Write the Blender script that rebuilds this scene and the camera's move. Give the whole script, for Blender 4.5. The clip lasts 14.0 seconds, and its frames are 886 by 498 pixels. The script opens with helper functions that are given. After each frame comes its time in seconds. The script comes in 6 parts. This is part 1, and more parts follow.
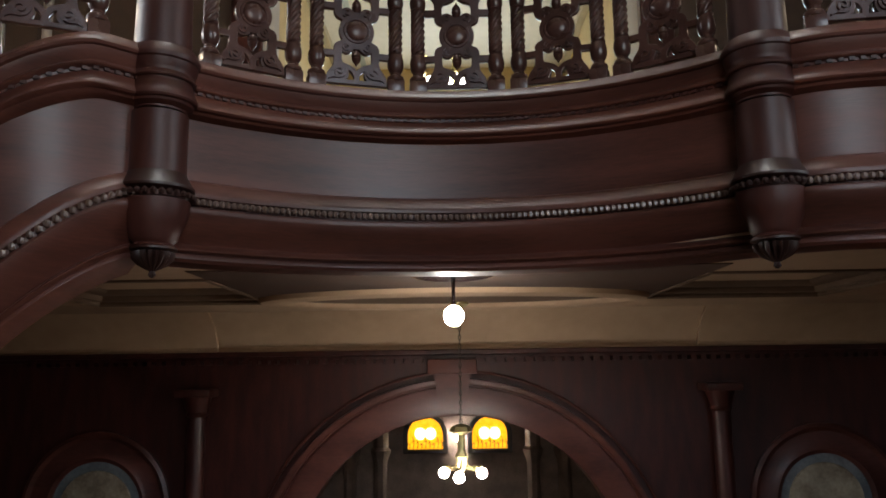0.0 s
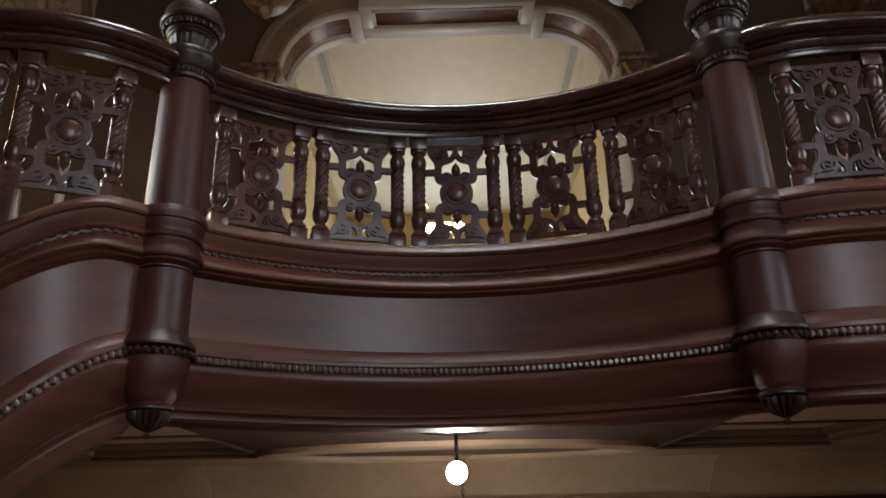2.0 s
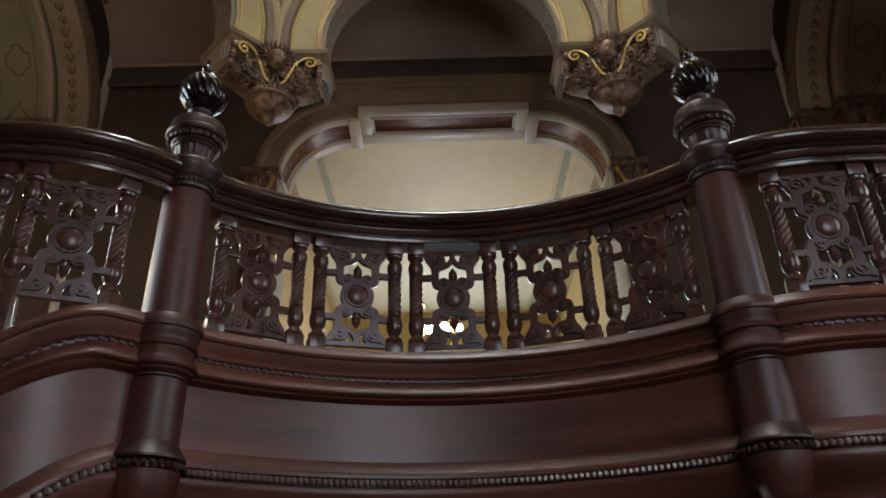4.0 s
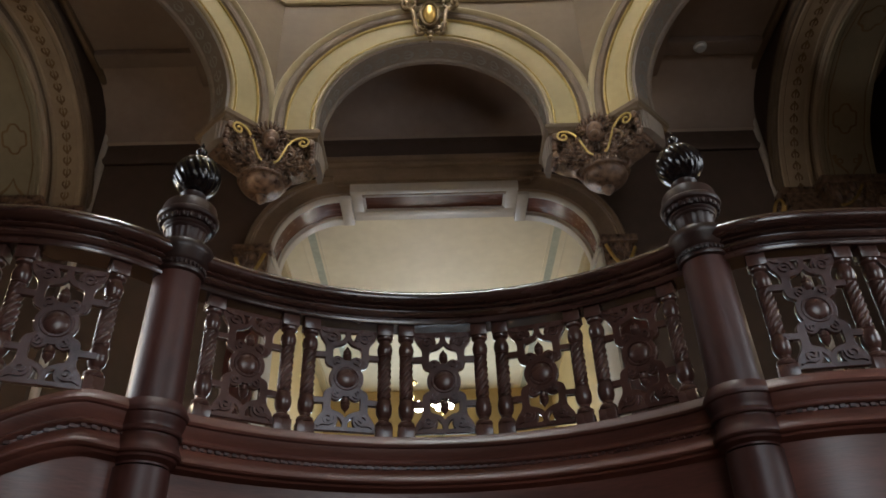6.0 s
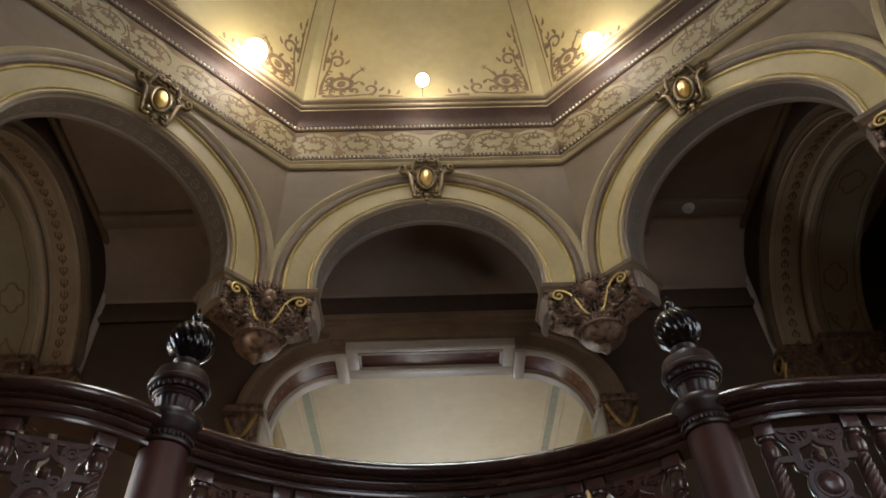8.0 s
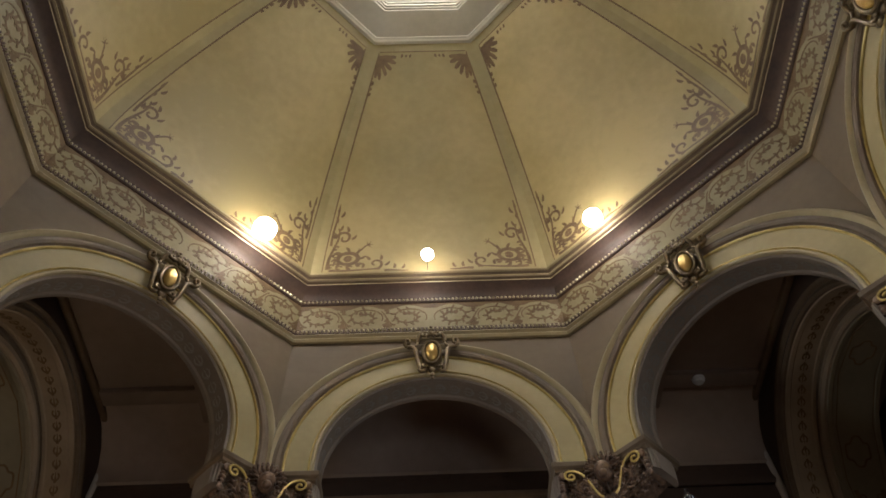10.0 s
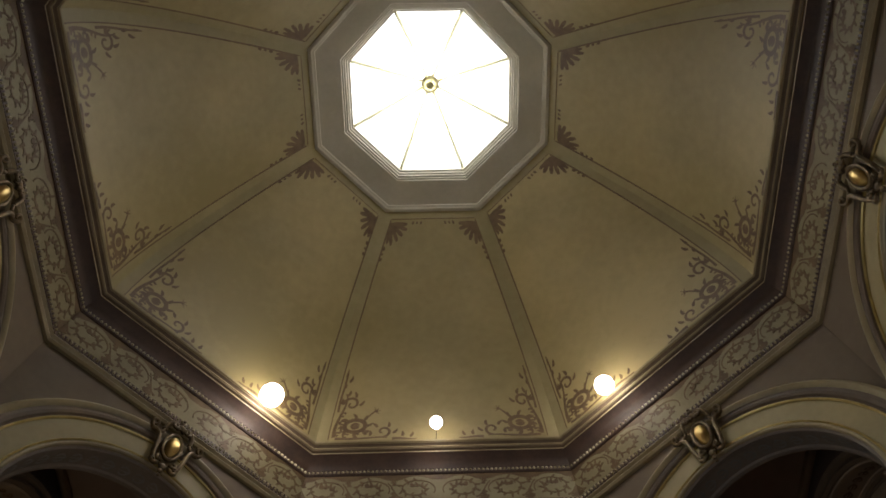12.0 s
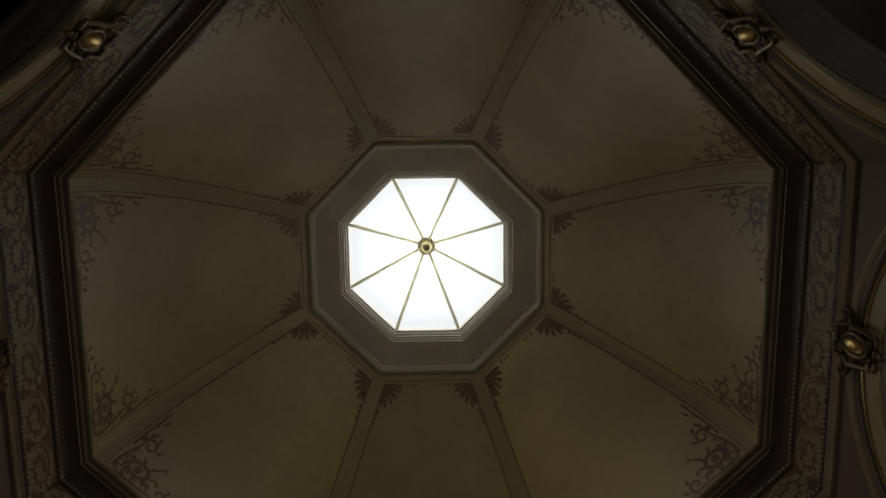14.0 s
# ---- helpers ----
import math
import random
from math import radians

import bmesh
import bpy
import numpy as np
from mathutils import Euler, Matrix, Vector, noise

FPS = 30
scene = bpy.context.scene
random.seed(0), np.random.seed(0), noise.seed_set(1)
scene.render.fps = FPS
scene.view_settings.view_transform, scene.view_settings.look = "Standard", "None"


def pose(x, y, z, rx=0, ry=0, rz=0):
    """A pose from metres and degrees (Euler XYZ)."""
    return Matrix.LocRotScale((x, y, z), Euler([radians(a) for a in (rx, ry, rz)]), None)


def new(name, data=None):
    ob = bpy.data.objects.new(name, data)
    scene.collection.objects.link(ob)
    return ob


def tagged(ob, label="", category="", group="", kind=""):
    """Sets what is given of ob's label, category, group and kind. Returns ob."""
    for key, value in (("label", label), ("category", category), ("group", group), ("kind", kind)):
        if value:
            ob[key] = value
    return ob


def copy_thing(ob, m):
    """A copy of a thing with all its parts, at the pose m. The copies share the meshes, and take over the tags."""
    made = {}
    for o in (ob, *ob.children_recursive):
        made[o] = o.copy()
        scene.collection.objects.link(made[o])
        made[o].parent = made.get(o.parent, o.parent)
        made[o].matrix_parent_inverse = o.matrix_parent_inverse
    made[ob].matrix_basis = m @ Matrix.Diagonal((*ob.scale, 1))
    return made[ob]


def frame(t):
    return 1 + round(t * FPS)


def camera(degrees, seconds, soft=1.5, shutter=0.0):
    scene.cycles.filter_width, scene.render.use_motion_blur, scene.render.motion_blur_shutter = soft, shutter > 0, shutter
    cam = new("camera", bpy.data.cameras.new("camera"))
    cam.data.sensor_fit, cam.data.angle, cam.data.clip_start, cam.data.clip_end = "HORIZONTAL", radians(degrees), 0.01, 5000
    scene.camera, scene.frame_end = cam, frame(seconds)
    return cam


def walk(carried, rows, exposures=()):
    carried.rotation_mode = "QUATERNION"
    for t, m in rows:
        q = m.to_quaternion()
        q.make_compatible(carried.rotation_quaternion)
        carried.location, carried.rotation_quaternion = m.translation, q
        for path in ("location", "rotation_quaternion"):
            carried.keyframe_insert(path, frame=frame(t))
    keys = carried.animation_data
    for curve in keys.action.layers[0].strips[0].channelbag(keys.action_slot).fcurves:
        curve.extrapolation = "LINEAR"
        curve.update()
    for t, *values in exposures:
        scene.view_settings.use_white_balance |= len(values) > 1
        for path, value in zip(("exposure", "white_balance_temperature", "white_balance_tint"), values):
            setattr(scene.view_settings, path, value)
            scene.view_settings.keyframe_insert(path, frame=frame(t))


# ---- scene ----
cam = camera(61.57, 14.0, soft=1.7)
# t, x, y, z, yaw, pitch, roll
ROWS = [
    (0, -0.038, -1.759, 2.836, 0.66, 9.28, -0.77),
    (0.5, -0.043, -1.766, 2.854, 0.48, 12.23, -0.90),
    (1, -0.038, -1.776, 2.873, 0.52, 15.03, -1.14),
    (1.5, -0.035, -1.783, 2.889, 0.65, 17.57, -1.12),
    (2, -0.037, -1.782, 2.907, 0.57, 19.99, -1.26),
    (2.5, -0.034, -1.791, 2.921, 0.47, 22.31, -1.42),
    (3, -0.037, -1.796, 2.933, 0.34, 24.50, -1.49),
    (5.5, -0.037, -1.827, 2.970, -0.52, 31.17, -1.80),
    (6, -0.033, -1.830, 2.988, -0.90, 33.08, -2.02),
    (6.5, -0.030, -1.828, 3.010, -1.29, 35.54, -2.18),
    (7, -0.036, -1.839, 3.032, -1.63, 38.62, -2.32),
    (7.5, -0.037, -1.850, 3.050, -1.80, 41.67, -2.77),
    (8, -0.035, -1.859, 3.064, -1.90, 44.72, -2.75),
    (8.5, -0.037, -1.873, 3.086, -2.13, 47.85, -2.64),
    (9, -0.034, -1.888, 3.119, -2.39, 51.03, -3.20),
    (11.5, -0.045, -2.066, 3.233, -2.18, 66.11, -3.47),
    (12, -0.027, -2.098, 3.244, -2.35, 69.05, -3.39),
    (12.5, -0.001, -2.127, 3.268, -3.56, 72.13, -4.67),
    (13, 0.012, -2.169, 3.284, -4.85, 75.75, -5.84),
    (13.5, 0.017, -2.210, 3.296, -6.70, 78.42, -7.43),
    (14, 0.023, -2.237, 3.310, -7.33, 80.68, -8.06),
]
EXPOSURES = [(0.0, 1.6), (3.0, 1.54), (5.5, 1.5), (7.0, 1.36), (9.0, 1.22), (10.5, 0.72), (11.5, 0.22), (12.0, -0.1), (12.5, -0.42), (13.2, -1.07), (14.0, -1.62)]
walk(cam, [(t, pose(x, y, z, 0, 0, yaw) @ pose(0, 0, 0, 90 + pitch) @ pose(0, 0, 0, 0, 0, roll)) for t, x, y, z, yaw, pitch, roll in ROWS], EXPOSURES)

# ---- light ----
world = bpy.data.worlds.new("world")
scene.world = world
world.use_nodes = True
wn = world.node_tree.nodes
sky = wn.new("ShaderNodeTexSky")
sky.sky_type, sky.sun_disc, sky.sun_elevation, sky.sun_rotation = "NISHITA", False, radians(45), radians(120)
wn["Background"].inputs["Strength"].default_value = 0.15
world.node_tree.links.new(sky.outputs[0], wn["Background"].inputs["Color"])


def area(name, m, sx, sy, watts, col):
    d = bpy.data.lights.new(name, "AREA")
    d.shape, d.size, d.size_y, d.energy, d.color = "RECTANGLE", sx, sy, watts, col
    ob = new(name, d)
    ob.matrix_world = m
    return ob


# daylight above the skylight, at the hall's end window and at the tall stair window behind
area("skylight_daylight", pose(0, 0, 18.6), 3.4, 3.4, 760, (0.98, 1.0, 0.98))
area("hall_window_daylight", pose(0, 14.06, 6.6, 90, 0, 180), 1.4, 2.2, 65, (0.74, 0.87, 1.0))
area("stair_window_daylight", pose(2.4, -6.56, 5.6, 90, 0, 0), 2.6, 4.6, 46, (0.95, 0.97, 1.0))
# daylight from a window behind to the right, inferred from the fascia's sheen
area("unseen_alcove_light", pose(6.0, -5.3, 6.1, 90, 0, 45), 1.9, 3.0, 10, (0.95, 0.97, 1.0))
# unseen lamps added as gallery fill; the alcove end walls have no windows
for sx, y, sy, w in ((-1, 1.62, 1.1, 65), (1, 0, 2.4, 45)):
    area("unseen_alcove_light", pose(sx * 6.2, y, 6.2, 90, 0, sx * 90), sy, 2.6, w, (0.85, 0.92, 1.0))

# ---- materials ----
def mat(name, c1, c2, scale=3.0, rough=0.5, bump=0.1, metal=0.0, stretch=(1, 1, 1), coat=0.0, fine=9.0, emit=None, spread=0.12):
    m = bpy.data.materials.new(name)
    m.use_nodes = True
    n, l = m.node_tree.nodes, m.node_tree.links
    b = n["Principled BSDF"]
    tc, mp = n.new("ShaderNodeTexCoord"), n.new("ShaderNodeMapping")
    mp.inputs["Scale"].default_value = stretch
    l.new(tc.outputs["Object"], mp.inputs["Vector"])
    big, small = n.new("ShaderNodeTexNoise"), n.new("ShaderNodeTexNoise")
    big.inputs["Scale"].default_value, big.inputs["Detail"].default_value = scale, 5
    small.inputs["Scale"].default_value, small.inputs["Detail"].default_value = scale * fine, 4
    l.new(mp.outputs[0], big.inputs["Vector"]), l.new(mp.outputs[0], small.inputs["Vector"])
    mix = n.new("ShaderNodeMath")
    mix.operation = "MULTIPLY_ADD"
    mix.inputs[1].default_value = 0.35
    l.new(small.outputs["Fac"], mix.inputs[0]), l.new(big.outputs["Fac"], mix.inputs[2])
    ramp = n.new("ShaderNodeValToRGB")
    ramp.color_ramp.elements[0].position, ramp.color_ramp.elements[1].position = 0.5, 0.86
    ramp.color_ramp.elements[0].color, ramp.color_ramp.elements[1].color = (*c1, 1), (*c2, 1)
    l.new(mix.outputs[0], ramp.inputs["Fac"])
    info, hue = n.new("ShaderNodeObjectInfo"), n.new("ShaderNodeHueSaturation")
    rng = n.new("ShaderNodeMapRange")
    rng.inputs["To Min"].default_value, rng.inputs["To Max"].default_value = 1 - spread, 1 + spread
    l.new(info.outputs["Random"], rng.inputs["Value"]), l.new(rng.outputs[0], hue.inputs["Value"])
    l.new(ramp.outputs["Color"], hue.inputs["Color"]), l.new(hue.outputs[0], b.inputs["Base Color"])
    rr = n.new("ShaderNodeMapRange")
    rr.inputs["To Min"].default_value, rr.inputs["To Max"].default_value = max(0.03, rough - 0.1), min(1, rough + 0.12)
    l.new(big.outputs["Fac"], rr.inputs["Value"]), l.new(rr.outputs[0], b.inputs["Roughness"])
    bp = n.new("ShaderNodeBump")
    bp.inputs["Strength"].default_value, bp.inputs["Distance"].default_value = bump, 0.01
    l.new(small.outputs["Fac"], bp.inputs["Height"]), l.new(bp.outputs[0], b.inputs["Normal"])
    b.inputs["Metallic"].default_value = metal
    b.inputs["Coat Weight"].default_value = coat
    b.inputs["Coat Roughness"].default_value = 0.07 if coat > 0.3 else 0.28
    if emit:
        b.inputs["Emission Color"].default_value = (*emit[0], 1)
        b.inputs["Emission Strength"].default_value = emit[1]
    return m


MAHOGANY = mat("mahogany", (0.048, 0.0135, 0.0105), (0.115, 0.036, 0.027), 1.6, 0.38, 0.08, stretch=(1, 1, 3), coat=0.08)
MAHOGANY_H = mat("mahogany_long_grain", (0.056, 0.0175, 0.0115), (0.15, 0.049, 0.033), 1.5, 0.42, 0.1, stretch=(0.6, 0.6, 5), coat=0.2, fine=14, spread=0.06)
RAILWOOD = mat("polished_handrail", (0.028, 0.012, 0.009), (0.06, 0.024, 0.018), 2.0, 0.24, 0.03, stretch=(1, 1, 6), coat=0.5)
DARKWOOD = mat("dark_turned_wood", (0.052, 0.023, 0.018), (0.102, 0.046, 0.036), 5, 0.25, 0.05, coat=0.15)
TURNEDWOOD = mat("dark_newel_turning", (0.018, 0.007, 0.0052), (0.042, 0.0155, 0.011), 5, 0.42, 0.05, coat=0.05)
NEWELWOOD = mat("newel_mahogany", (0.034, 0.009, 0.0062), (0.085, 0.025, 0.017), 1.6, 0.48, 0.06, stretch=(2, 2, 0.6), coat=0.05)
BEADWOOD = mat("glossy_bead_wood", (0.13, 0.085, 0.068), (0.23, 0.155, 0.125), 9, 0.26, 0.1, coat=0.4)
DARKBROWN = mat("dark_brown_moulding_paint", (0.054, 0.027, 0.016), (0.094, 0.049, 0.03), 2.5, 0.6, 0.08)
PANELWOOD = mat("dark_panel_wood", (0.03, 0.007, 0.0055), (0.068, 0.016, 0.012), 2, 0.42, 0.1, stretch=(5, 5, 1))
BLACKWOOD = mat("blackened_ball_wood", (0.006, 0.004, 0.0045), (0.013, 0.008, 0.008), 6, 0.17, 0.04, coat=0.0)
TAUPE = mat("taupe_wall_paint", (0.132, 0.09, 0.051), (0.172, 0.12, 0.07), 1.1, 0.7, 0.12)
BROWNPAINT = mat("brown_moulding_paint", (0.125, 0.083, 0.048), (0.185, 0.126, 0.076), 2.5, 0.55, 0.08)
CREAM = mat("ochre_cream_paint", (0.37, 0.29, 0.125), (0.46, 0.365, 0.17), 1.4, 0.6, 0.06)
CREAMLIGHT = mat("light_cream_moulding", (0.34, 0.265, 0.14), (0.45, 0.355, 0.2), 2.2, 0.42, 0.06)
GOLD = mat("old_gilding", (0.42, 0.27, 0.08), (0.68, 0.48, 0.18), 8, 0.34, 0.15, metal=0.85)
GILT = mat("gilt_line_paint", (0.5, 0.36, 0.11), (0.7, 0.53, 0.2), 8, 0.32, 0.1, metal=0.45)
BRONZE = mat("bronzed_carving", (0.1, 0.065, 0.03), (0.26, 0.18, 0.09), 12, 0.4, 0.4, metal=0.6)
STONECARVE = mat("bronze_painted_plaster", (0.06, 0.033, 0.022), (0.25, 0.155, 0.1), 15, 0.3, 0.5, metal=0.35)
SOFFITBLUE = mat("grey_brown_soffit_paint", (0.2, 0.158, 0.125), (0.27, 0.217, 0.175), 2, 0.6, 0.08)
STENCILGREY = mat("grey_green_stencil", (0.22, 0.205, 0.18), (0.29, 0.27, 0.24), 6, 0.7, 0.03)
FRIEZE = mat("cream_frieze_paint", (0.27, 0.215, 0.105), (0.36, 0.295, 0.155), 2, 0.6, 0.05)
STENCIL = mat("brown_stencil_paint", (0.135, 0.076, 0.03), (0.21, 0.127, 0.054), 7, 0.6, 0.04)
DOMEPAINT = mat("olive_gold_dome_paint", (0.365, 0.28, 0.112), (0.485, 0.372, 0.162), 0.55, 0.6, 0.06, fine=14)
DOMEBAND = mat("dome_rib_band_paint", (0.365, 0.29, 0.125), (0.47, 0.375, 0.175), 0.8, 0.62, 0.05, fine=12)
COLLAR = mat("off_white_skylight_collar", (0.48, 0.43, 0.325), (0.57, 0.51, 0.4), 1.2, 0.55, 0.05)
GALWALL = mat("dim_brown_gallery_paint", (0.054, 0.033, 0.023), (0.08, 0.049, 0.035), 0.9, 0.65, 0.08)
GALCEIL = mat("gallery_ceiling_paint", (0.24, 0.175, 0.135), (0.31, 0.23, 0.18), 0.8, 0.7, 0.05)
HALLCEIL = mat("hall_ceiling_cream", (0.6, 0.53, 0.38), (0.72, 0.645, 0.48), 0.7, 0.65, 0.04)
HALLWALL = mat("hall_ochre_wall", (0.5, 0.36, 0.15), (0.6, 0.45, 0.21), 0.8, 0.7, 0.05)
HALLBORDER = mat("hall_green_border", (0.34, 0.36, 0.28), (0.46, 0.47, 0.38), 9, 0.7, 0.05)
LINTEL = mat("greyish_painted_lintel", (0.44, 0.39, 0.335), (0.55, 0.49, 0.42), 1.8, 0.45, 0.05)
PLASTER = mat("tan_ceiling_plaster", (0.43, 0.295, 0.185), (0.55, 0.39, 0.255), 0.8, 0.7, 0.06)
FLOORWOOD = mat("floor_boards", (0.09, 0.045, 0.022), (0.16, 0.085, 0.045), 2, 0.4, 0.08, stretch=(1, 8, 1))
BULB = mat("lit_bulb", (0.9, 0.88, 0.84), (0.9, 0.88, 0.84), 1, 0.3, 0, emit=((1.0, 0.95, 0.87), 27))
BULBSOFT = mat("lit_globe", (0.9, 0.88, 0.8), (0.9, 0.88, 0.8), 1, 0.3, 0, emit=((1.0, 0.92, 0.8), 21))
# globes of the two added gallery fill lamps
BULBFILL = mat("fill_lamp_globe", (0.9, 0.86, 0.76), (0.9, 0.86, 0.76), 1, 0.3, 0, emit=((1.0, 0.82, 0.58), 24))
BULBLOW = mat("lit_lower_bulb", (0.9, 0.88, 0.8), (0.9, 0.88, 0.8), 1, 0.3, 0, emit=((1.0, 0.92, 0.82), 58))
# skylight bounce and bloom put into the glazing ribs' paler colour
LITBRASS = mat("brass_with_bounce_light", (0.62, 0.56, 0.32), (0.74, 0.68, 0.42), 9, 0.4, 0.05, metal=0.2)
BRASS = mat("verdigris_brass", (0.3, 0.26, 0.12), (0.5, 0.42, 0.2), 14, 0.35, 0.2, metal=0.8)
IRON = mat("dark_chain_iron", (0.05, 0.045, 0.035), (0.09, 0.08, 0.06), 20, 0.45, 0.1, metal=0.7)
WHITEPLASTIC = mat("white_plastic", (0.7, 0.7, 0.68), (0.78, 0.78, 0.76), 4, 0.4, 0.02)
# both amber materials emit in place of the light behind the glass
AMBER = mat("amber_stained_glass", (0.8, 0.3, 0.02), (0.9, 0.45, 0.03), 9, 0.25, 0.2, emit=((1.0, 0.36, 0.006), 0.62))
AMBERGLOW = mat("amber_lamp_glow", (0.9, 0.6, 0.1), (0.9, 0.7, 0.2), 9, 0.25, 0.2, emit=((1.0, 0.75, 0.3), 2.2))
SIDECREAM = mat("dull_tan_arch_paint", (0.3, 0.222, 0.145), (0.38, 0.285, 0.19), 1.6, 0.55, 0.06)
OLIVE = mat("dull_olive_panel_paint", (0.215, 0.175, 0.11), (0.275, 0.225, 0.145), 1.2, 0.62, 0.05)
BEADCREAM = mat("glossy_gilt_beads", (0.46, 0.37, 0.2), (0.62, 0.52, 0.32), 9, 0.28, 0.1, metal=0.35)
REDPANEL = mat("polished_red_panel_wood", (0.085, 0.028, 0.016), (0.15, 0.052, 0.032), 3, 0.24, 0.05, stretch=(1, 6, 6))
REDPANEL.node_tree.nodes["Principled BSDF"].inputs["Specular IOR Level"].default_value = 0.2
LOWCEIL = mat("brown_ceiling_plaster", (0.115, 0.07, 0.042), (0.17, 0.108, 0.068), 0.8, 0.7, 0.06)
DOORBROWN = mat("warm_brown_door_moulding", (0.165, 0.108, 0.066), (0.23, 0.155, 0.1), 2.5, 0.45, 0.08)
OLDWALL = mat("old_grey_brown_carved_wood", (0.16, 0.115, 0.09), (0.27, 0.2, 0.155), 4, 0.5, 0.3)
ROUNDEL = mat("faded_roundel_paint", (0.1, 0.12, 0.14), (0.24, 0.27, 0.29), 3.5, 0.6, 0.05)
ROUNDCREAM = mat("faded_cream_roundel_paint", (0.2, 0.16, 0.11), (0.5, 0.44, 0.32), 3.2, 0.6, 0.05)
DARKFRAME = mat("near_black_leading", (0.02, 0.015, 0.012), (0.03, 0.024, 0.02), 6, 0.5, 0.1)


def glass_mat():
    m = bpy.data.materials.new("frosted_skylight_glass")
    m.use_nodes = True
    n, l = m.node_tree.nodes, m.node_tree.links
    tr, tl, mx = n.new("ShaderNodeBsdfTransparent"), n.new("ShaderNodeBsdfTranslucent"), n.new("ShaderNodeMixShader")
    mx.inputs[0].default_value = 0.75
    l.new(tr.outputs[0], mx.inputs[1]), l.new(tl.outputs[0], mx.inputs[2])
    l.new(mx.outputs[0], n["Material Output"].inputs["Surface"])
    return m


SKYGLASS = glass_mat()

# ---- mesh helpers ----
UP = Vector((0, 0, 1))


def smooth_mesh(me, angle=0.6):
    me.polygons.foreach_set("use_smooth", [True] * len(me.polygons))
    me.set_sharp_from_angle(angle=angle)


def part(name, bm, material, parent=None, label="", smooth=True, kind="", category=""):
    bmesh.ops.recalc_face_normals(bm, faces=bm.faces)
    me = bpy.data.meshes.new(name)
    bm.to_mesh(me)
    bm.free()
    me.materials.append(material)
    if smooth:
        smooth_mesh(me)
    ob = new(name, me)
    if parent is not None:
        ob.parent = parent
    return tagged(ob, label, category, "", kind)


def share(name, me, m, parent):
    ob = new(name, me)
    ob.parent = parent
    ob.matrix_basis = m
    return ob


def box(bm, x0, x1, y0, y1, z0, z1, m=None, bevel=0.0):
    vs = [bm.verts.new((x, y, z)) for x in (x0, x1) for y in (y0, y1) for z in (z0, z1)]
    for a in ((0, 1, 3, 2), (4, 6, 7, 5), (0, 4, 5, 1), (2, 3, 7, 6), (0, 2, 6, 4), (1, 5, 7, 3)):
        bm.faces.new([vs[i] for i in a])
    if bevel:
        es = {e for v in vs for e in v.link_edges}
        r = bmesh.ops.bevel(bm, geom=list(es), offset=bevel, segments=2, affect="EDGES", profile=0.5)
        vs = list({v for f in r["faces"] for v in f.verts} | {v for v in vs if v.is_valid})
    if m is not None:
        for v in vs:
            v.co = m @ v.co
    return vs


def sweep(bm, frames, prof, ring=False, closed=True, shift=None):
    """Profile points (u, v) carried along frames (origin, u axis, v axis)."""
    rows = []
    for o, u, v in frames:
        row = []
        for a, b in prof:
            p = o + u * a + v * b
            if shift:
                p = shift(p, a, b)
            row.append(bm.verts.new(p))
        rows.append(row)
    n, k = len(rows), len(prof)
    for i in range(n if ring else n - 1):
        r, s = rows[i], rows[(i + 1) % n]
        for j in range(k if closed else k - 1):
            bm.faces.new((r[j], r[(j + 1) % k], s[(j + 1) % k], s[j]))
    if closed and not ring:
        bm.faces.new(rows[0]), bm.faces.new(rows[-1][::-1])
    return rows


def lathe(bm, prof, n=24, m=None, twist=None):
    """Turned shape from (radius, z) points; twist(r, z, angle) may alter the radius."""
    rows = []
    for r, z in prof:
        row = []
        for i in range(n):
            a = 2 * math.pi * i / n
            q = twist(r, z, a) if twist else r
            p = Vector((q * math.cos(a), q * math.sin(a), z))
            row.append(bm.verts.new(m @ p if m is not None else p))
        rows.append(row)
    for r, s in zip(rows, rows[1:]):
        for i in range(n):
            bm.faces.new((r[i], r[(i + 1) % n], s[(i + 1) % n], s[i]))
    bm.faces.new(rows[0][::-1]), bm.faces.new(rows[-1])


def tube(bm, pts, rad, k=6, taper=None, flat=1.0):
    """Round bar through points; taper gives the radius factor along it."""
    pts = [Vector(p) for p in pts]
    frames, prev = [], None
    for i, p in enumerate(pts):
        d = (pts[min(i + 1, len(pts) - 1)] - pts[max(i - 1, 0)]).normalized()
        u = prev if prev is not None else (UP if abs(d.z) < 0.9 else Vector((1, 0, 0)))
        u = (u - d * u.dot(d)).normalized()
        prev = u
        f = taper(i / (len(pts) - 1)) if taper else 1.0
        frames.append((p, u * f, d.cross(u) * f))
    prof = [(rad * math.cos(2 * math.pi * j / k), rad * flat * math.sin(2 * math.pi * j / k)) for j in range(k)]
    sweep(bm, frames, prof)


def ribbon(bm, pts, width, depth, place, taper=None):
    """Flat bar of a width along 2D points, put into space by place(x, y, out)."""
    n, rows = len(pts), []
    for i, (x, y) in enumerate(pts):
        xa, ya = pts[max(i - 1, 0)]
        xb, yb = pts[min(i + 1, n - 1)]
        d = math.hypot(xb - xa, yb - ya) or 1
        w = width * 0.5 * (taper(i / (n - 1)) if taper else 1)
        nx, ny = -(yb - ya) / d * w, (xb - xa) / d * w
        rows.append([bm.verts.new(place(x + s * nx, y + s * ny, o)) for s, o in ((1, 0), (1, depth), (-1, depth), (-1, 0))])
    for r, s in zip(rows, rows[1:]):
        for j in range(4):
            bm.faces.new((r[j], r[(j + 1) % 4], s[(j + 1) % 4], s[j]))
    bm.faces.new(rows[0]), bm.faces.new(rows[-1][::-1])


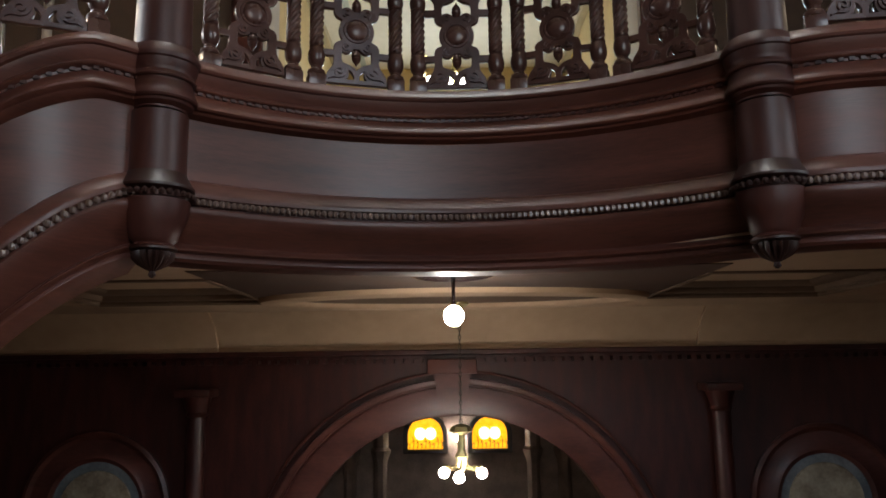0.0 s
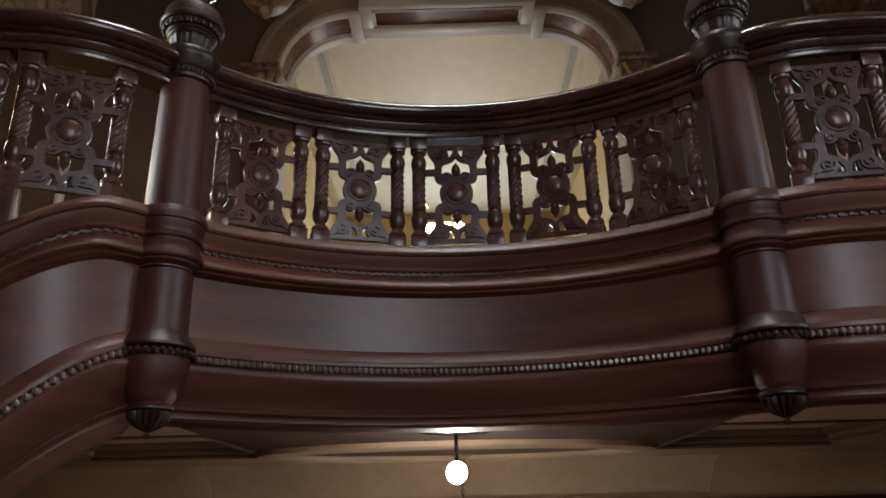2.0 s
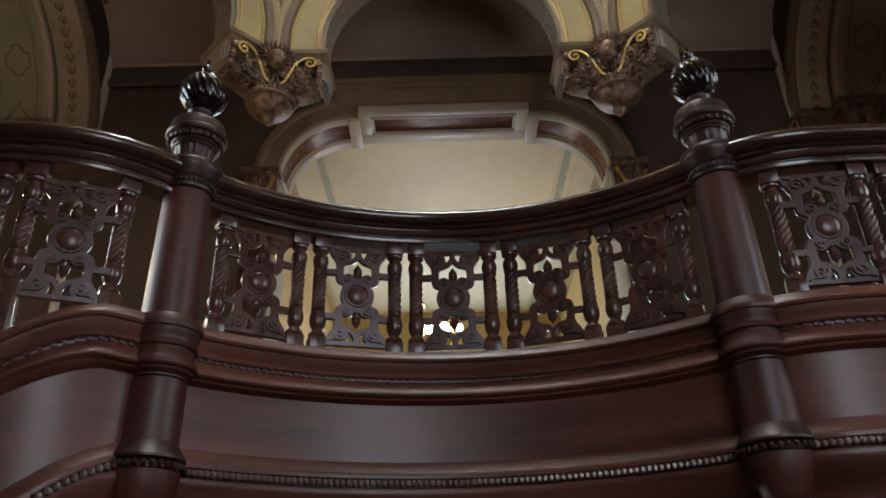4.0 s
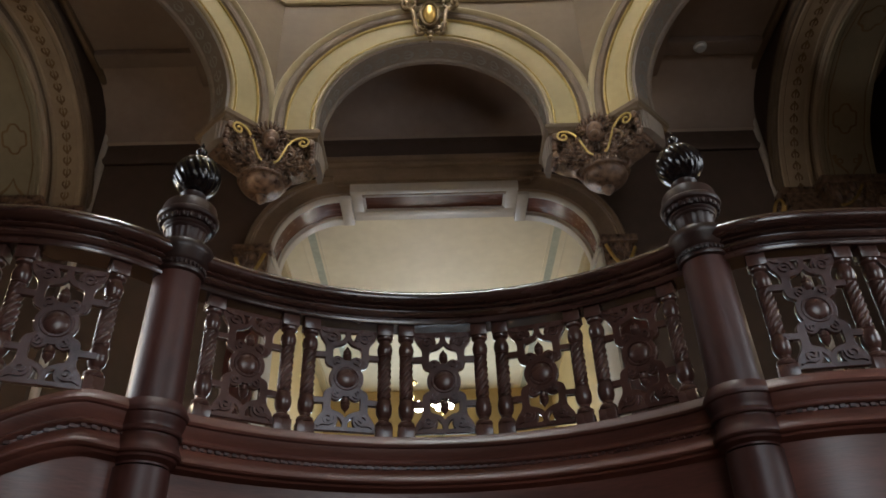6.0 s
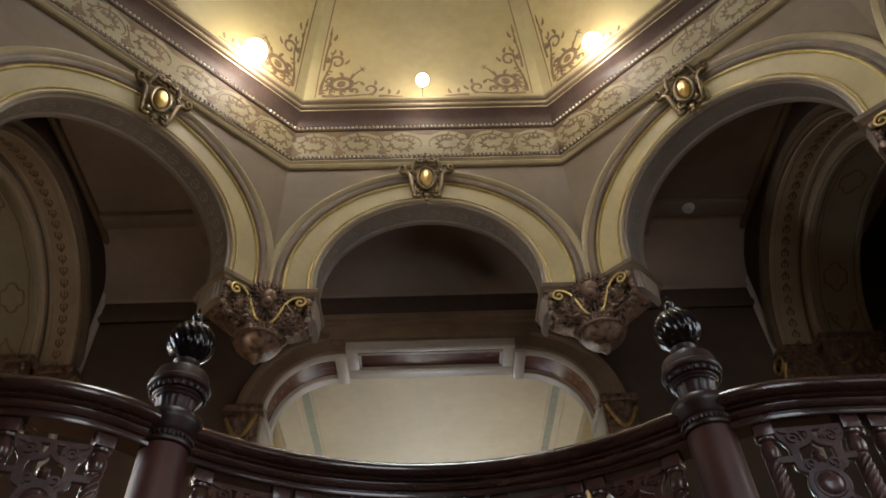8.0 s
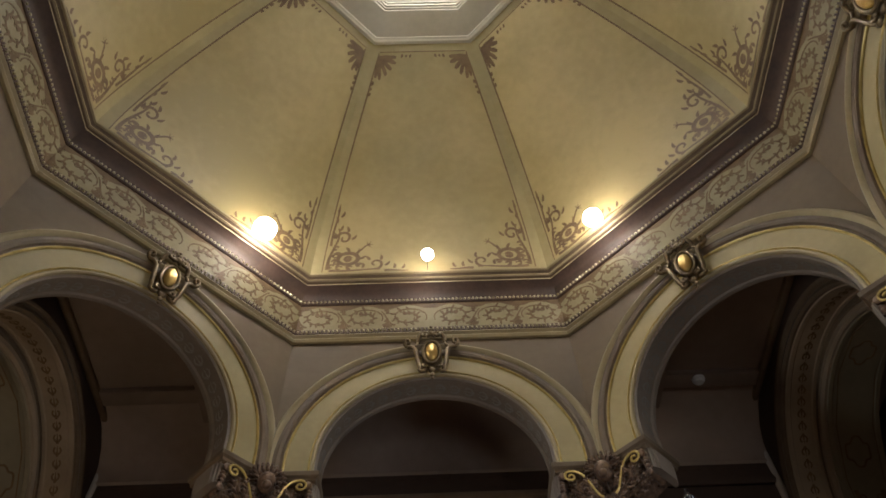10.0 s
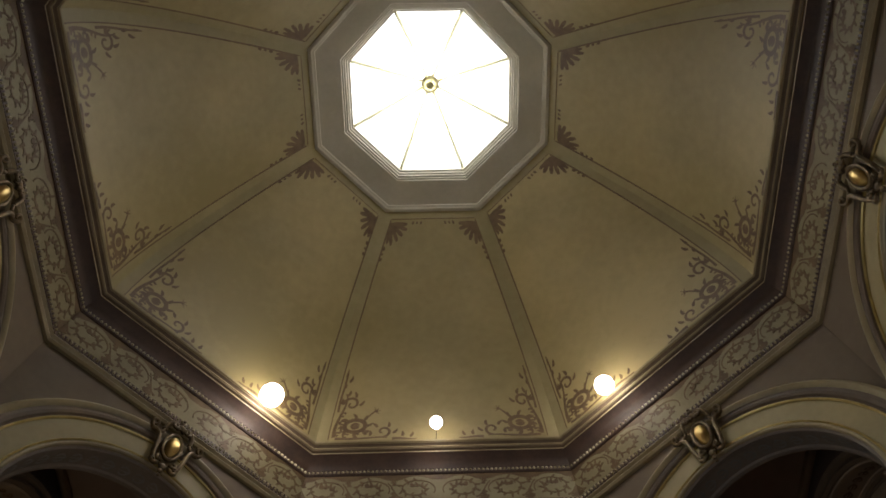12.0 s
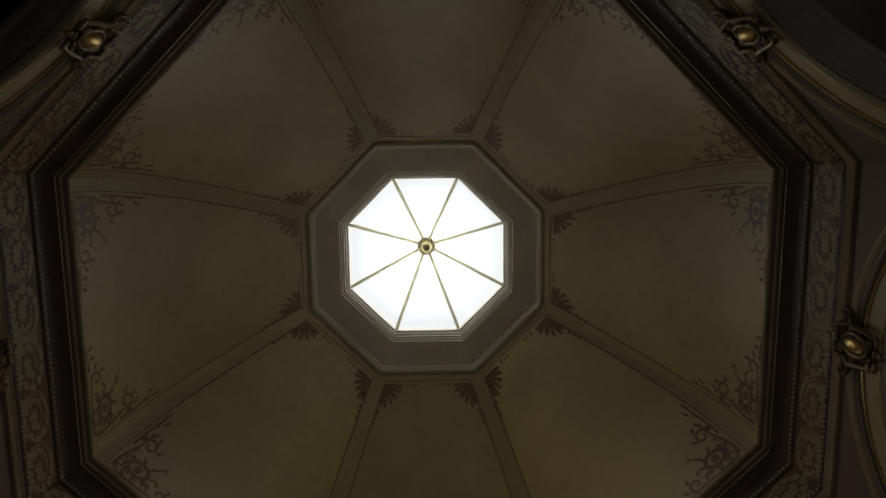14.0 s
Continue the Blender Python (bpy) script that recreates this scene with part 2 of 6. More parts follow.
def spiral(cx, cy, r0, r1, a0, a1, n=14):
    out = []
    for i in range(n):
        f = i / (n - 1)
        r, a = r0 + (r1 - r0) * f, radians(a0 + (a1 - a0) * f)
        out.append((cx + r * math.cos(a), cy + r * math.sin(a)))
    return out


def bez(p0, p1, p2, p3, n=12):
    out = []
    for i in range(n):
        t = i / (n - 1)
        s = 1 - t
        out.append(tuple(s**3 * a + 3 * s * s * t * b + 3 * s * t * t * c + t**3 * d for a, b, c, d in zip(p0, p1, p2, p3)))
    return out


def blob(bm, m, seg=10, rings=6):
    lo, hi = bm.verts.new(m @ Vector((0, 0, -1))), bm.verts.new(m @ Vector((0, 0, 1)))
    rows = []
    for j in range(1, rings):
        b = math.pi * j / rings - math.pi / 2
        rows.append([bm.verts.new(m @ Vector((math.cos(b) * math.cos(2 * math.pi * i / seg), math.cos(b) * math.sin(2 * math.pi * i / seg), math.sin(b)))) for i in range(seg)])
    for i in range(seg):
        k = (i + 1) % seg
        bm.faces.new((lo, rows[0][k], rows[0][i])), bm.faces.new((hi, rows[-1][i], rows[-1][k]))
        for r, s in zip(rows, rows[1:]):
            bm.faces.new((r[i], r[k], s[k], s[i]))


def empty(name, m=None, label="", category="", group="", kind=""):
    ob = new(name)
    ob.empty_display_size = 0.1
    if m is not None:
        ob.matrix_basis = m
    return tagged(ob, label, category, group, kind)


# ---- plan ----
BALC = Matrix.Translation((0.008, -0.149, 0.138)) @ Matrix.Diagonal((0.95, 0.95, 0.95, 1))
ARC_Y, ARC_R, NEWEL_X, NEWEL_Y = 0.295, 2.09, 1.5, 1.76
BACK_Y, SIDE_X, GAL_Z, GAL_CEIL, LOW_CEIL = 6.1, 4.6, 4.11, 10.8, 3.44


def drop_base(x):
    return 0.72 * max(0.0, -1.65 - x) ** 1.3


def drop_bead(x):
    return 1.0 * max(0.0, -1.52 - x) ** 1.25


def string_drop(p, a, v):
    f = min(1, max(0, (v - 3.7) / 0.4))
    p.z -= min(2.5, drop_bead(p.x)) * (1 - f) + min(1.5, drop_base(p.x)) * f
    return p


def path_frames(pts):
    """Frames along plan points, u towards the well (to the right of the way)."""
    out = []
    for i, p in enumerate(pts):
        a, b = Vector(pts[max(i - 1, 0)]), Vector(pts[min(i + 1, len(pts) - 1)])
        d = (b - a).normalized()
        out.append((Vector((p[0], p[1], 0)), Vector((d.y, -d.x, 0)), UP))
    return out


A0 = math.asin(NEWEL_X / ARC_R)
MID = [(ARC_R * math.sin(a), ARC_Y + ARC_R * math.cos(a)) for a in (-A0 + 2 * A0 * i / 48 for i in range(49))]
RIGHT = bez((1.5, 1.76), (1.66, 1.62), (1.85, 1.59), (2.15, 1.59), 16) + [(2.15 + 0.245 * i, 1.59) for i in range(1, 11)]
LEFT = [(-x, y) for x, y in bez((1.5, 1.76), (1.64, 1.56), (1.85, 1.37), (2.25, 1.36), 16)] + [(-2.25 - 0.235 * i, 1.36) for i in range(1, 11)]
LEFT = LEFT[::-1]

FASCIA = [(-0.1, 4.398), (0.062, 4.402), (0.07, 4.392), (0.104, 4.357), (0.108, 4.343), (0.102, 4.331), (0.086, 4.326), (0.082, 4.312), (0.07, 4.29), (0.06, 4.272), (0.062, 4.266),
          (0.076, 4.254), (0.078, 4.246), (0.072, 4.239), (0.05, 4.236), (0.05, 4.222), (0.058, 4.214), (0.064, 4.196), (0.08, 4.172), (0.094, 4.156), (0.096, 4.144), (0.088, 4.135), (0.066, 4.13), (0.058, 4.118),
          (0.03, 4.108), (0.014, 4.102), (0.012, 4.092), (0.012, 3.79), (0.022, 3.782), (0.026, 3.766), (0.05, 3.73), (0.056, 3.718), (0.056, 3.706),
          (0.055, 3.698), (0.036, 3.69), (0.036, 3.655), (0.062, 3.646), (0.068, 3.63), (0.064, 3.61), (0.04, 3.565), (0.0, 3.52), (-0.044, 3.488), (-0.05, 3.478), (-0.03, 3.465), (-0.008, 3.448),
          (-0.004, 3.44), (-0.014, 3.432), (-0.03, 3.428), (-0.022, 3.414), (-0.02, 3.4), (-0.034, 3.385), (-0.08, 3.375), (-0.14, 3.37), (-0.14, 4.38)]
RAIL = [(-0.075, 5.11), (0.065, 5.11), (0.07, 5.12), (0.07, 5.135), (0.058, 5.14), (0.058, 5.152), (0.072, 5.158), (0.08, 5.172), (0.078, 5.188), (0.062, 5.196),
        (0.062, 5.206), (0.078, 5.21), (0.088, 5.218), (0.086, 5.226), (0.1, 5.23), (0.118, 5.237), (0.13, 5.25), (0.135, 5.265), (0.134, 5.28), (0.129, 5.293), (0.12, 5.305),
        (0.107, 5.314), (0.09, 5.32), (0.05, 5.327), (0.0, 5.33), (-0.06, 5.325), (-0.105, 5.308), (-0.115, 5.28), (-0.1, 5.25), (-0.075, 5.23), (-0.08, 5.18)]


# ---- balcony: fascia, rail, balusters, fretwork panels ----
def bead_row(bm, pts, step, rad, off, z, drop=None, flat=1.0, seg=6, rings=4):
    """Small round beads at even steps along plan points."""
    fr, acc = path_frames(pts), 0.0
    for (o, u, v), (o2, u2, v2) in zip(fr, fr[1:]):
        p, q = o + u * off, o2 + u2 * off
        d = (q - p).length
        while acc < d:
            c = p.lerp(q, acc / d)
            c.z = z - (drop(c.x) if drop else 0)
            blob(bm, Matrix.Translation(c) @ Matrix.Diagonal((rad, rad, rad * flat, 1)), seg, rings)
            acc += step
        acc -= d


def baluster_mesh(foot=4.4):
    bm = bmesh.new()
    prof = [(0.03, 4.47), (0.046, 4.475), (0.05, 4.487), (0.046, 4.5), (0.032, 4.51), (0.03, 4.525), (0.04, 4.54), (0.046, 4.56), (0.048, 4.585), (0.045, 4.61), (0.038, 4.63), (0.042, 4.638), (0.034, 4.645)]
    prof += [(0.0375, 4.65 + 0.0062 * i) for i in range(41)]
    prof += [(0.036, 4.905), (0.043, 4.912), (0.038, 4.92), (0.044, 4.935), (0.047, 4.96), (0.043, 4.985), (0.034, 5.0), (0.032, 5.012), (0.046, 5.022), (0.048, 5.035), (0.034, 5.045)]

    def rope(r, z, a):
        return r * (0.84 + 0.26 * abs(math.sin(3 * (a - z * 27)))) if 4.649 < z < 4.9 else r
    lathe(bm, prof, 42, twist=rope)
    box(bm, -0.049, 0.049, -0.045, 0.045, foot, 4.472, bevel=0.004)
    box(bm, -0.049, 0.049, -0.045, 0.045, 5.042, 5.13, bevel=0.004)
    bmesh.ops.recalc_face_normals(bm, faces=bm.faces)
    me = bpy.data.meshes.new("baluster")
    bm.to_mesh(me)
    bm.free()
    me.materials.append(DARKWOOD)
    smooth_mesh(me)
    return me


def finish(bm, name, material):
    bmesh.ops.recalc_face_normals(bm, faces=bm.faces)
    me = bpy.data.meshes.new(name)
    bm.to_mesh(me)
    bm.free()
    me.materials.append(material)
    smooth_mesh(me)
    return me


def fret_mesh():
    """Pierced board of volutes, 0.36 wide, upright in x-z, with bevelled edges."""
    ring = [(0.098 * math.cos(radians(a)), 0.098 * math.sin(radians(a))) for a in (0, 12, 24, 36)]
    quad = ring + [(0.086, 0.066), (0.094, 0.07)] + bez((0.094, 0.07), (0.122, 0.076), (0.13, 0.1), (0.127, 0.127), 6)[1:] + [(0.205, 0.127), (0.205, 0.157), (0.127, 0.157)]
    quad += bez((0.126, 0.185), (0.128, 0.24), (0.166, 0.236), (0.174, 0.3), 9) + [(0.172, 0.318), (0.06, 0.318), (0.0, 0.318)]
    outer = quad + [(-x, z) for x, z in quad[-2::-1]]
    outer += [(x, -z) for x, z in outer[-2:0:-1]]
    half = [(0.0, 0.112), (0.02, 0.108), (0.022, 0.12)] + spiral(0.056, 0.102, 0.034, 0.034, 165, 30, 7) + [(0.088, 0.132), (0.088, 0.178), (0.08, 0.198)] + bez((0.08, 0.198), (0.05, 0.208), (0.02, 0.212), (0.0, 0.244), 6)[1:]
    window = half + [(-x, z) for x, z in half[-2:0:-1]]
    small = [(0.014, 0.298), (0.014, 0.272)] + bez((0.02, 0.258), (0.03, 0.24), (0.04, 0.236), (0.05, 0.234), 5) + [(0.044, 0.258), (0.05, 0.28), (0.064, 0.298)]
    loops = [outer]
    for e in (1, -1):
        loops.append([(x, e * z) for x, z in window])
        loops += [[(d * x, e * z) for x, z in small] for d in (1, -1)]
    cu = bpy.data.curves.new("fret_outline", "CURVE")
    cu.dimensions, cu.fill_mode, cu.extrude, cu.bevel_depth, cu.bevel_resolution = "2D", "BOTH", 0.013, 0.0035, 1
    for loop in loops:
        sp = cu.splines.new("POLY")
        sp.points.add(len(loop) - 1)
        for p, (x, z) in zip(sp.points, loop):
            p.co = (x, z, 0, 1)
        sp.use_cyclic_u = True
    tmp = new("fret_outline", cu)
    board = bpy.data.meshes.new_from_object(tmp.evaluated_get(bpy.context.evaluated_depsgraph_get()))
    bpy.data.objects.remove(tmp)
    bpy.data.curves.remove(cu)
    bm = bmesh.new()
    bm.from_mesh(board)
    bpy.data.meshes.remove(board)
    for v in bm.verts:
        v.co = Vector((v.co.x, -v.co.z, v.co.y + 4.76))

    def at(x, z, o):
        return Vector((x, -0.008 - o, 4.76 + z))
    for sx in (-1, 1):
        for sz in (-1, 1):
            for loop, w in ((spiral(0.056, 0.102, 0.027, 0.005, -70, 400, 18), 0.009), (spiral(0.096, 0.252, 0.038, 0.006, 200, -330, 22), 0.011), (bez((0.09, 0.288), (0.12, 0.285), (0.14, 0.28), (0.158, 0.3), 7), 0.009)):
                ribbon(bm, [(sx * x, sz * z) for x, z in loop], w, 0.021, at)
    return finish(bm, "fret_panel", DARKWOOD)


def boss_mesh():
    bm = bmesh.new()
    tube(bm, [(0.07 * math.cos(a), -0.016, 4.76 + 0.07 * math.sin(a)) for a in (2 * math.pi * q / 32 for q in range(33))], 0.008, 6)
    blob(bm, Matrix.Translation((0, -0.014, 4.76)) @ Matrix.Diagonal((0.06, 0.024, 0.06, 1)), 22, 12)
    return finish(bm, "boss", DARKWOOD)


def bud_mesh():
    bm = bmesh.new()
    lathe(bm, [(0.008, -0.01), (0.008, 0.012), (0.016, 0.02), (0.025, 0.034), (0.029, 0.05), (0.025, 0.06), (0.027, 0.066), (0.022, 0.08), (0.012, 0.092), (0.007, 0.098), (0.003, 0.108)], 12, Matrix.Translation((0, 0, 0.1)))
    return finish(bm, "bud", DARKWOOD)


BALUSTER, BALUSTER_LONG, FRET, FRET_BOSS, FRET_BUD = baluster_mesh(), baluster_mesh(4.15), fret_mesh(), boss_mesh(), bud_mesh()


def balcony(label, pts, drop=None):
    root = empty("balcony_front", BALC, label=label, category="balcony", group="balcony bays round the stair well")
    fr = path_frames(pts)
    bm = bmesh.new()
    sweep(bm, fr, FASCIA, shift=drop)
    part("fascia", bm, MAHOGANY_H, root)
    bm = bmesh.new()
    sweep(bm, fr, RAIL)
    part("handrail", bm, RAILWOOD, root, "polished handrail worn shiny on top")
    bm = bmesh.new()
    bead_row(bm, pts, 0.0315, 0.0165, 0.06, 3.674, drop_bead if drop else None, flat=1.2)
    part("bead_moulding", bm, BEADWOOD, root, kind="stuff")
    bm = bmesh.new()
    fr2, acc = path_frames(pts), 0.0
    for (o, u, v), (o2, u2, v2) in zip(fr2, fr2[1:]):
        d = (o2 - o).length
        while acc < d:
            c = o.lerp(o2, acc / d) + u * 0.06
            z = 4.233 - (drop_base(c.x) if drop else 0)
            m = Matrix.Translation((c.x, c.y, z)) @ Matrix.Rotation(math.atan2(u.y, u.x), 4, "Z")
            box(bm, -0.014, 0.003, -0.012, 0.012, -0.012, 0.004, m)
            acc += 0.044
        acc -= d
    part("dentil_moulding", bm, NEWELWOOD, root, smooth=False, kind="stuff")
    return root


def stand(root, p, ang, mesh, name, lift=0.0):
    ob = share(name, mesh, Matrix.Translation((p[0], p[1], lift)) @ Matrix.Rotation(ang, 4, "Z"), root)
    if mesh is FRET:
        share("boss", FRET_BOSS, Matrix.Identity(4), ob)
        for e in (1, -1):
            share("bud", FRET_BUD, Matrix.Translation((0, 0, 4.76)) @ Matrix.Diagonal((1, 1, e, 1)), ob)


mid = balcony("curved dark mahogany balcony front with turned balusters and pierced scroll panels", MID)
for k in range(-2, 3):
    a = radians(15.95 * k)
    for da, me, name in ((0, FRET, "fret_panel"), (-0.108, BALUSTER, "baluster"), (0.108, BALUSTER, "baluster")):
        b = a + da
        stand(mid, (ARC_R * math.sin(b), ARC_Y + ARC_R * math.cos(b)), -b, me, name)
bay_r = balcony("dark mahogany balcony bay beside the newel post, pierced panels", RIGHT)
bay_l = balcony("dark mahogany balcony bay whose string sweeps down as stairs", LEFT, string_drop)


def along(pts, dist):
    for a, b in zip(pts, pts[1:]):
        d = math.hypot(b[0] - a[0], b[1] - a[1])
        if dist <= d:
            f = dist / d
            return (a[0] + (b[0] - a[0]) * f, a[1] + (b[1] - a[1]) * f), math.atan2(b[1] - a[1], b[0] - a[0])
        dist -= d
    return pts[-1], 0.0


for root, pts, sgn, bal, lead in ((bay_r, RIGHT, 1, BALUSTER, 0.445), (bay_l, LEFT[::-1], -1, BALUSTER_LONG, 0.5)):
    for k in range(4):
        for off, me, name in ((0, FRET, "fret_panel"), (-0.215, bal, "baluster"), (0.215, bal, "baluster")):
            p, ang = along(pts, lead + 0.575 * k + off)
            stand(root, p, ang if sgn > 0 else ang + math.pi, me, name, -0.045 if sgn < 0 and me is FRET else 0.0)


def newel(x, y, label):
    root = empty("newel_post", BALC @ Matrix.Translation((x, y, 0)) @ Matrix.Diagonal((0.97, 0.97, 1, 1)), label, "newel post", "newel posts of the balcony")
    bm = bmesh.new()
    lathe(bm, [(0.06, 3.42), (0.098, 3.426), (0.104, 3.436), (0.094, 3.448), (0.104, 3.458), (0.112, 3.47), (0.12, 3.495), (0.138, 3.53), (0.156, 3.575), (0.163, 3.62), (0.166, 3.65), (0.15, 3.66)], 32)
    part("bulb_base", bm, NEWELWOOD, root)
    bm = bmesh.new()
    lathe(bm, [(0.135, 3.655), (0.14, 3.735), (0.14, 4.08)], 32)
    part("lower_shaft", bm, NEWELWOOD, root)
    bm = bmesh.new()
    lathe(bm, [(0.16, 3.69), (0.184, 3.704), (0.184, 3.716), (0.17, 3.735), (0.15, 3.768), (0.142, 3.785), (0.1, 3.785), (0.1, 3.685)], 32)
    for i in range(30):
        a = 2 * math.pi * i / 30
        blob(bm, Matrix.Translation((0.178 * math.cos(a), 0.178 * math.sin(a), 3.674)) @ Matrix.Diagonal((0.0165, 0.0165, 0.0165, 1)), 6, 4)
    part("bead_ring", bm, TURNEDWOOD, root)
    bm = bmesh.new()
    lathe(bm, [(0.13 + 0.62 * max(u - 0.012, 0), v) for u, v in reversed(FASCIA) if v > 4.09 and u > 0] + [(0.13, 4.41)], 32)
    part("ring_moulding", bm, NEWELWOOD, root)
    bm = bmesh.new()
    lathe(bm, [(0.142, 4.4), (0.138, 4.6), (0.132, 5.0), (0.13, 5.15)], 32)
    part("shaft", bm, NEWELWOOD, root)
    bm = bmesh.new()
    lathe(bm, [(0.13, 5.14), (0.145, 5.15), (0.148, 5.165), (0.14, 5.175), (0.14, 5.21), (0.155, 5.225), (0.16, 5.25), (0.178, 5.27), (0.182, 5.3), (0.17, 5.325), (0.12, 5.34)], 32)
    for i in range(36):
        a = 2 * math.pi * i / 36
        blob(bm, Matrix.Translation((0.145 * math.cos(a), 0.145 * math.sin(a), 5.19)) @ Matrix.Diagonal((0.01, 0.01, 0.014, 1)), 6, 4)
    part("capital_ring", bm, TURNEDWOOD, root)
    bm = bmesh.new()
    lathe(bm, [(0.118, 5.32), (0.108, 5.33), (0.104, 5.34), (0.106, 5.39), (0.116, 5.435), (0.122, 5.442)], 80, twist=lambda r, z, a: r * (0.95 + 0.06 * abs(math.sin(7 * a))) if 5.335 < z < 5.438 else r)
    part("fluted_neck", bm, TURNEDWOOD, root)
    bm = bmesh.new()
    lathe(bm, [(0.112, 5.438), (0.126, 5.442), (0.131, 5.45), (0.126, 5.457), (0.136, 5.463), (0.14, 5.471), (0.136, 5.477), (0.15, 5.481), (0.154, 5.507), (0.158, 5.511), (0.172, 5.517), (0.178, 5.528), (0.176, 5.543), (0.163, 5.556),
               (0.158, 5.6), (0.15, 5.622), (0.13, 5.636), (0.09, 5.645), (0.07, 5.66), (0.064, 5.69), (0.075, 5.705), (0.078, 5.715), (0.05, 5.725)], 48)
    for i in range(22):
        a = 2 * math.pi * i / 22
        blob(bm, Matrix.Translation((0.154 * math.cos(a), 0.154 * math.sin(a), 5.495)) @ Matrix.Rotation(a, 4, "Z") @ Matrix.Diagonal((0.012, 0.016, 0.019, 1)), 8, 6)
        a += math.pi / 22
        blob(bm, Matrix.Translation((0.154 * math.cos(a), 0.154 * math.sin(a), 5.492)) @ Matrix.Rotation(a, 4, "Z") @ Matrix.Diagonal((0.008, 0.005, 0.02, 1)), 6, 4)
    part("cup", bm, TURNEDWOOD, root, "dark turned cup with an egg moulding")
    bm = bmesh.new()
    prof = [(0.05, 5.715)] + [(0.142 * math.sin(math.pi * (0.12 + 0.79 * i / 22)), 5.858 - 0.146 * math.cos(math.pi * (0.12 + 0.79 * i / 22))) for i in range(23)]
    lathe(bm, prof, 120, twist=lambda r, z, a: r * (0.945 + 0.085 * abs(math.sin(9 * (a + 3.2 * (z - 5.858)))) * min(1, max(0, (z - 5.74) / 0.06))))
    lathe(bm, [(0.03, 5.985), (0.05, 5.997), (0.05, 6.006), (0.026, 6.016), (0.02, 6.028), (0.032, 6.044), (0.036, 6.06), (0.026, 6.08), (0.012, 6.094), (0.014, 6.104), (0.003, 6.135)], 20)
    part("ball_finial", bm, BLACKWOOD, root, "glossy black gadrooned ball finial")
    bm = bmesh.new()
    lathe(bm, [(0.006, 3.288), (0.018, 3.302), (0.012, 3.318), (0.03, 3.326), (0.066, 3.346), (0.092, 3.374), (0.1, 3.405), (0.088, 3.412), (0.112, 3.418), (0.112, 3.428), (0.05, 3.43)], 72, twist=lambda r, z, a: r * (0.84 + 0.22 * abs(math.cos(9 * a))) if z < 3.408 else r)
    part("leaf_pendant", bm, TURNEDWOOD, root, "dark carved leaf pendant")
    return root


newel(-1.46, NEWEL_Y, "tall dark mahogany newel post with glossy ball finial")
newel(1.47, NEWEL_Y, "tall dark mahogany newel post with glossy ball finial")

# ---- rotunda: eight arches on corbels, frieze, dome ----
OA, ARCH_R, ARCH_Z, SPRING, FACE_TOP, DEPTH = 4.48, 1.33, 8.86, 8.66, 10.93, 0.37
T8 = math.tan(math.pi / 8)
HALF = OA * T8


def arch_samples(r=ARCH_R, n=40, cz=ARCH_Z, foot=SPRING):
    """Points (x, z, radial) along an arch from one foot over the crown to the other."""
    out = [(-r, foot, (-1, 0)), (-r, (foot + cz) / 2, (-1, 0))]
    for i in range(n + 1):
        a = math.pi - math.pi * i / n
        out.append((r * math.cos(a), cz + r * math.sin(a), (math.cos(a), math.sin(a))))
    return out + [(r, (foot + cz) / 2, (1, 0)), (r, foot, (1, 0))]


def arch_wall_bm(half, top, foot, r, cz, y0, y1, half_back=None, n=40):
    """Wall with an arched opening from foot to top between y0 (front) and y1 (back)."""
    bm, rows, hb = bmesh.new(), [], half_back or half
    samples = arch_samples(r, n, cz, foot)
    for x, z, (dx, dz) in samples:
        if dz == 0:
            ox, oz = math.copysign(half, x), z
        else:
            k = min(half / abs(dx) if abs(dx) > 1e-6 else 99, (top - cz) / dz)
            ox, oz = dx * k, cz + dz * k
        bx = ox * hb / half if abs(abs(ox) - half) < 1e-4 else ox
        rows.append([bm.verts.new(p) for p in ((x, y0, z), (ox, y0, oz), (bx, y1, oz), (x, y1, z))])
    for a, b in zip(rows, rows[1:]):
        for j in range(4):
            bm.faces.new((a[j], a[(j + 1) % 4], b[(j + 1) % 4], b[j]))
    bm.faces.new(rows[0]), bm.faces.new(rows[-1][::-1])
    # corners above the arch
    for s in (-1, 1):
        j = min((k for k in range(len(rows)) if abs(rows[k][1].co.z - top) < 1e-4), key=lambda k: -s * rows[k][1].co.x)
        i = max((k for k in range(len(rows)) if abs(rows[k][1].co.x - s * half) < 1e-4), key=lambda k: rows[k][1].co.z)
        if i != j:
            f, b = bm.verts.new((s * half, y0, top)), bm.verts.new((s * hb, y1, top))
            bm.faces.new((rows[i][1], f, rows[j][1])), bm.faces.new((rows[i][2], b, rows[j][2]))
            bm.faces.new((rows[i][1], f, b, rows[i][2])), bm.faces.new((rows[j][1], f, b, rows[j][2]))
    return bm


def arch_band(bm, prof, r=ARCH_R, cz=ARCH_Z, foot=SPRING, y=OA, half=None, n=40, mitre=T8):
    """Moulding (radial offset, depth towards the room) round an arch, cut at the corner."""
    frames = []
    for x, z, (dx, dz) in arch_samples(r, n, cz, foot):
        frames.append((Vector((x, y, z)), Vector((dx, 0, dz)), Vector((0, -1, 0))))

    def cut(p, a, b):
        if half:
            lim = half - b * mitre
            if abs(p.x) > lim:
                p.x = math.copysign(lim, p.x)
        return p
    sweep(bm, frames, prof, shift=cut)


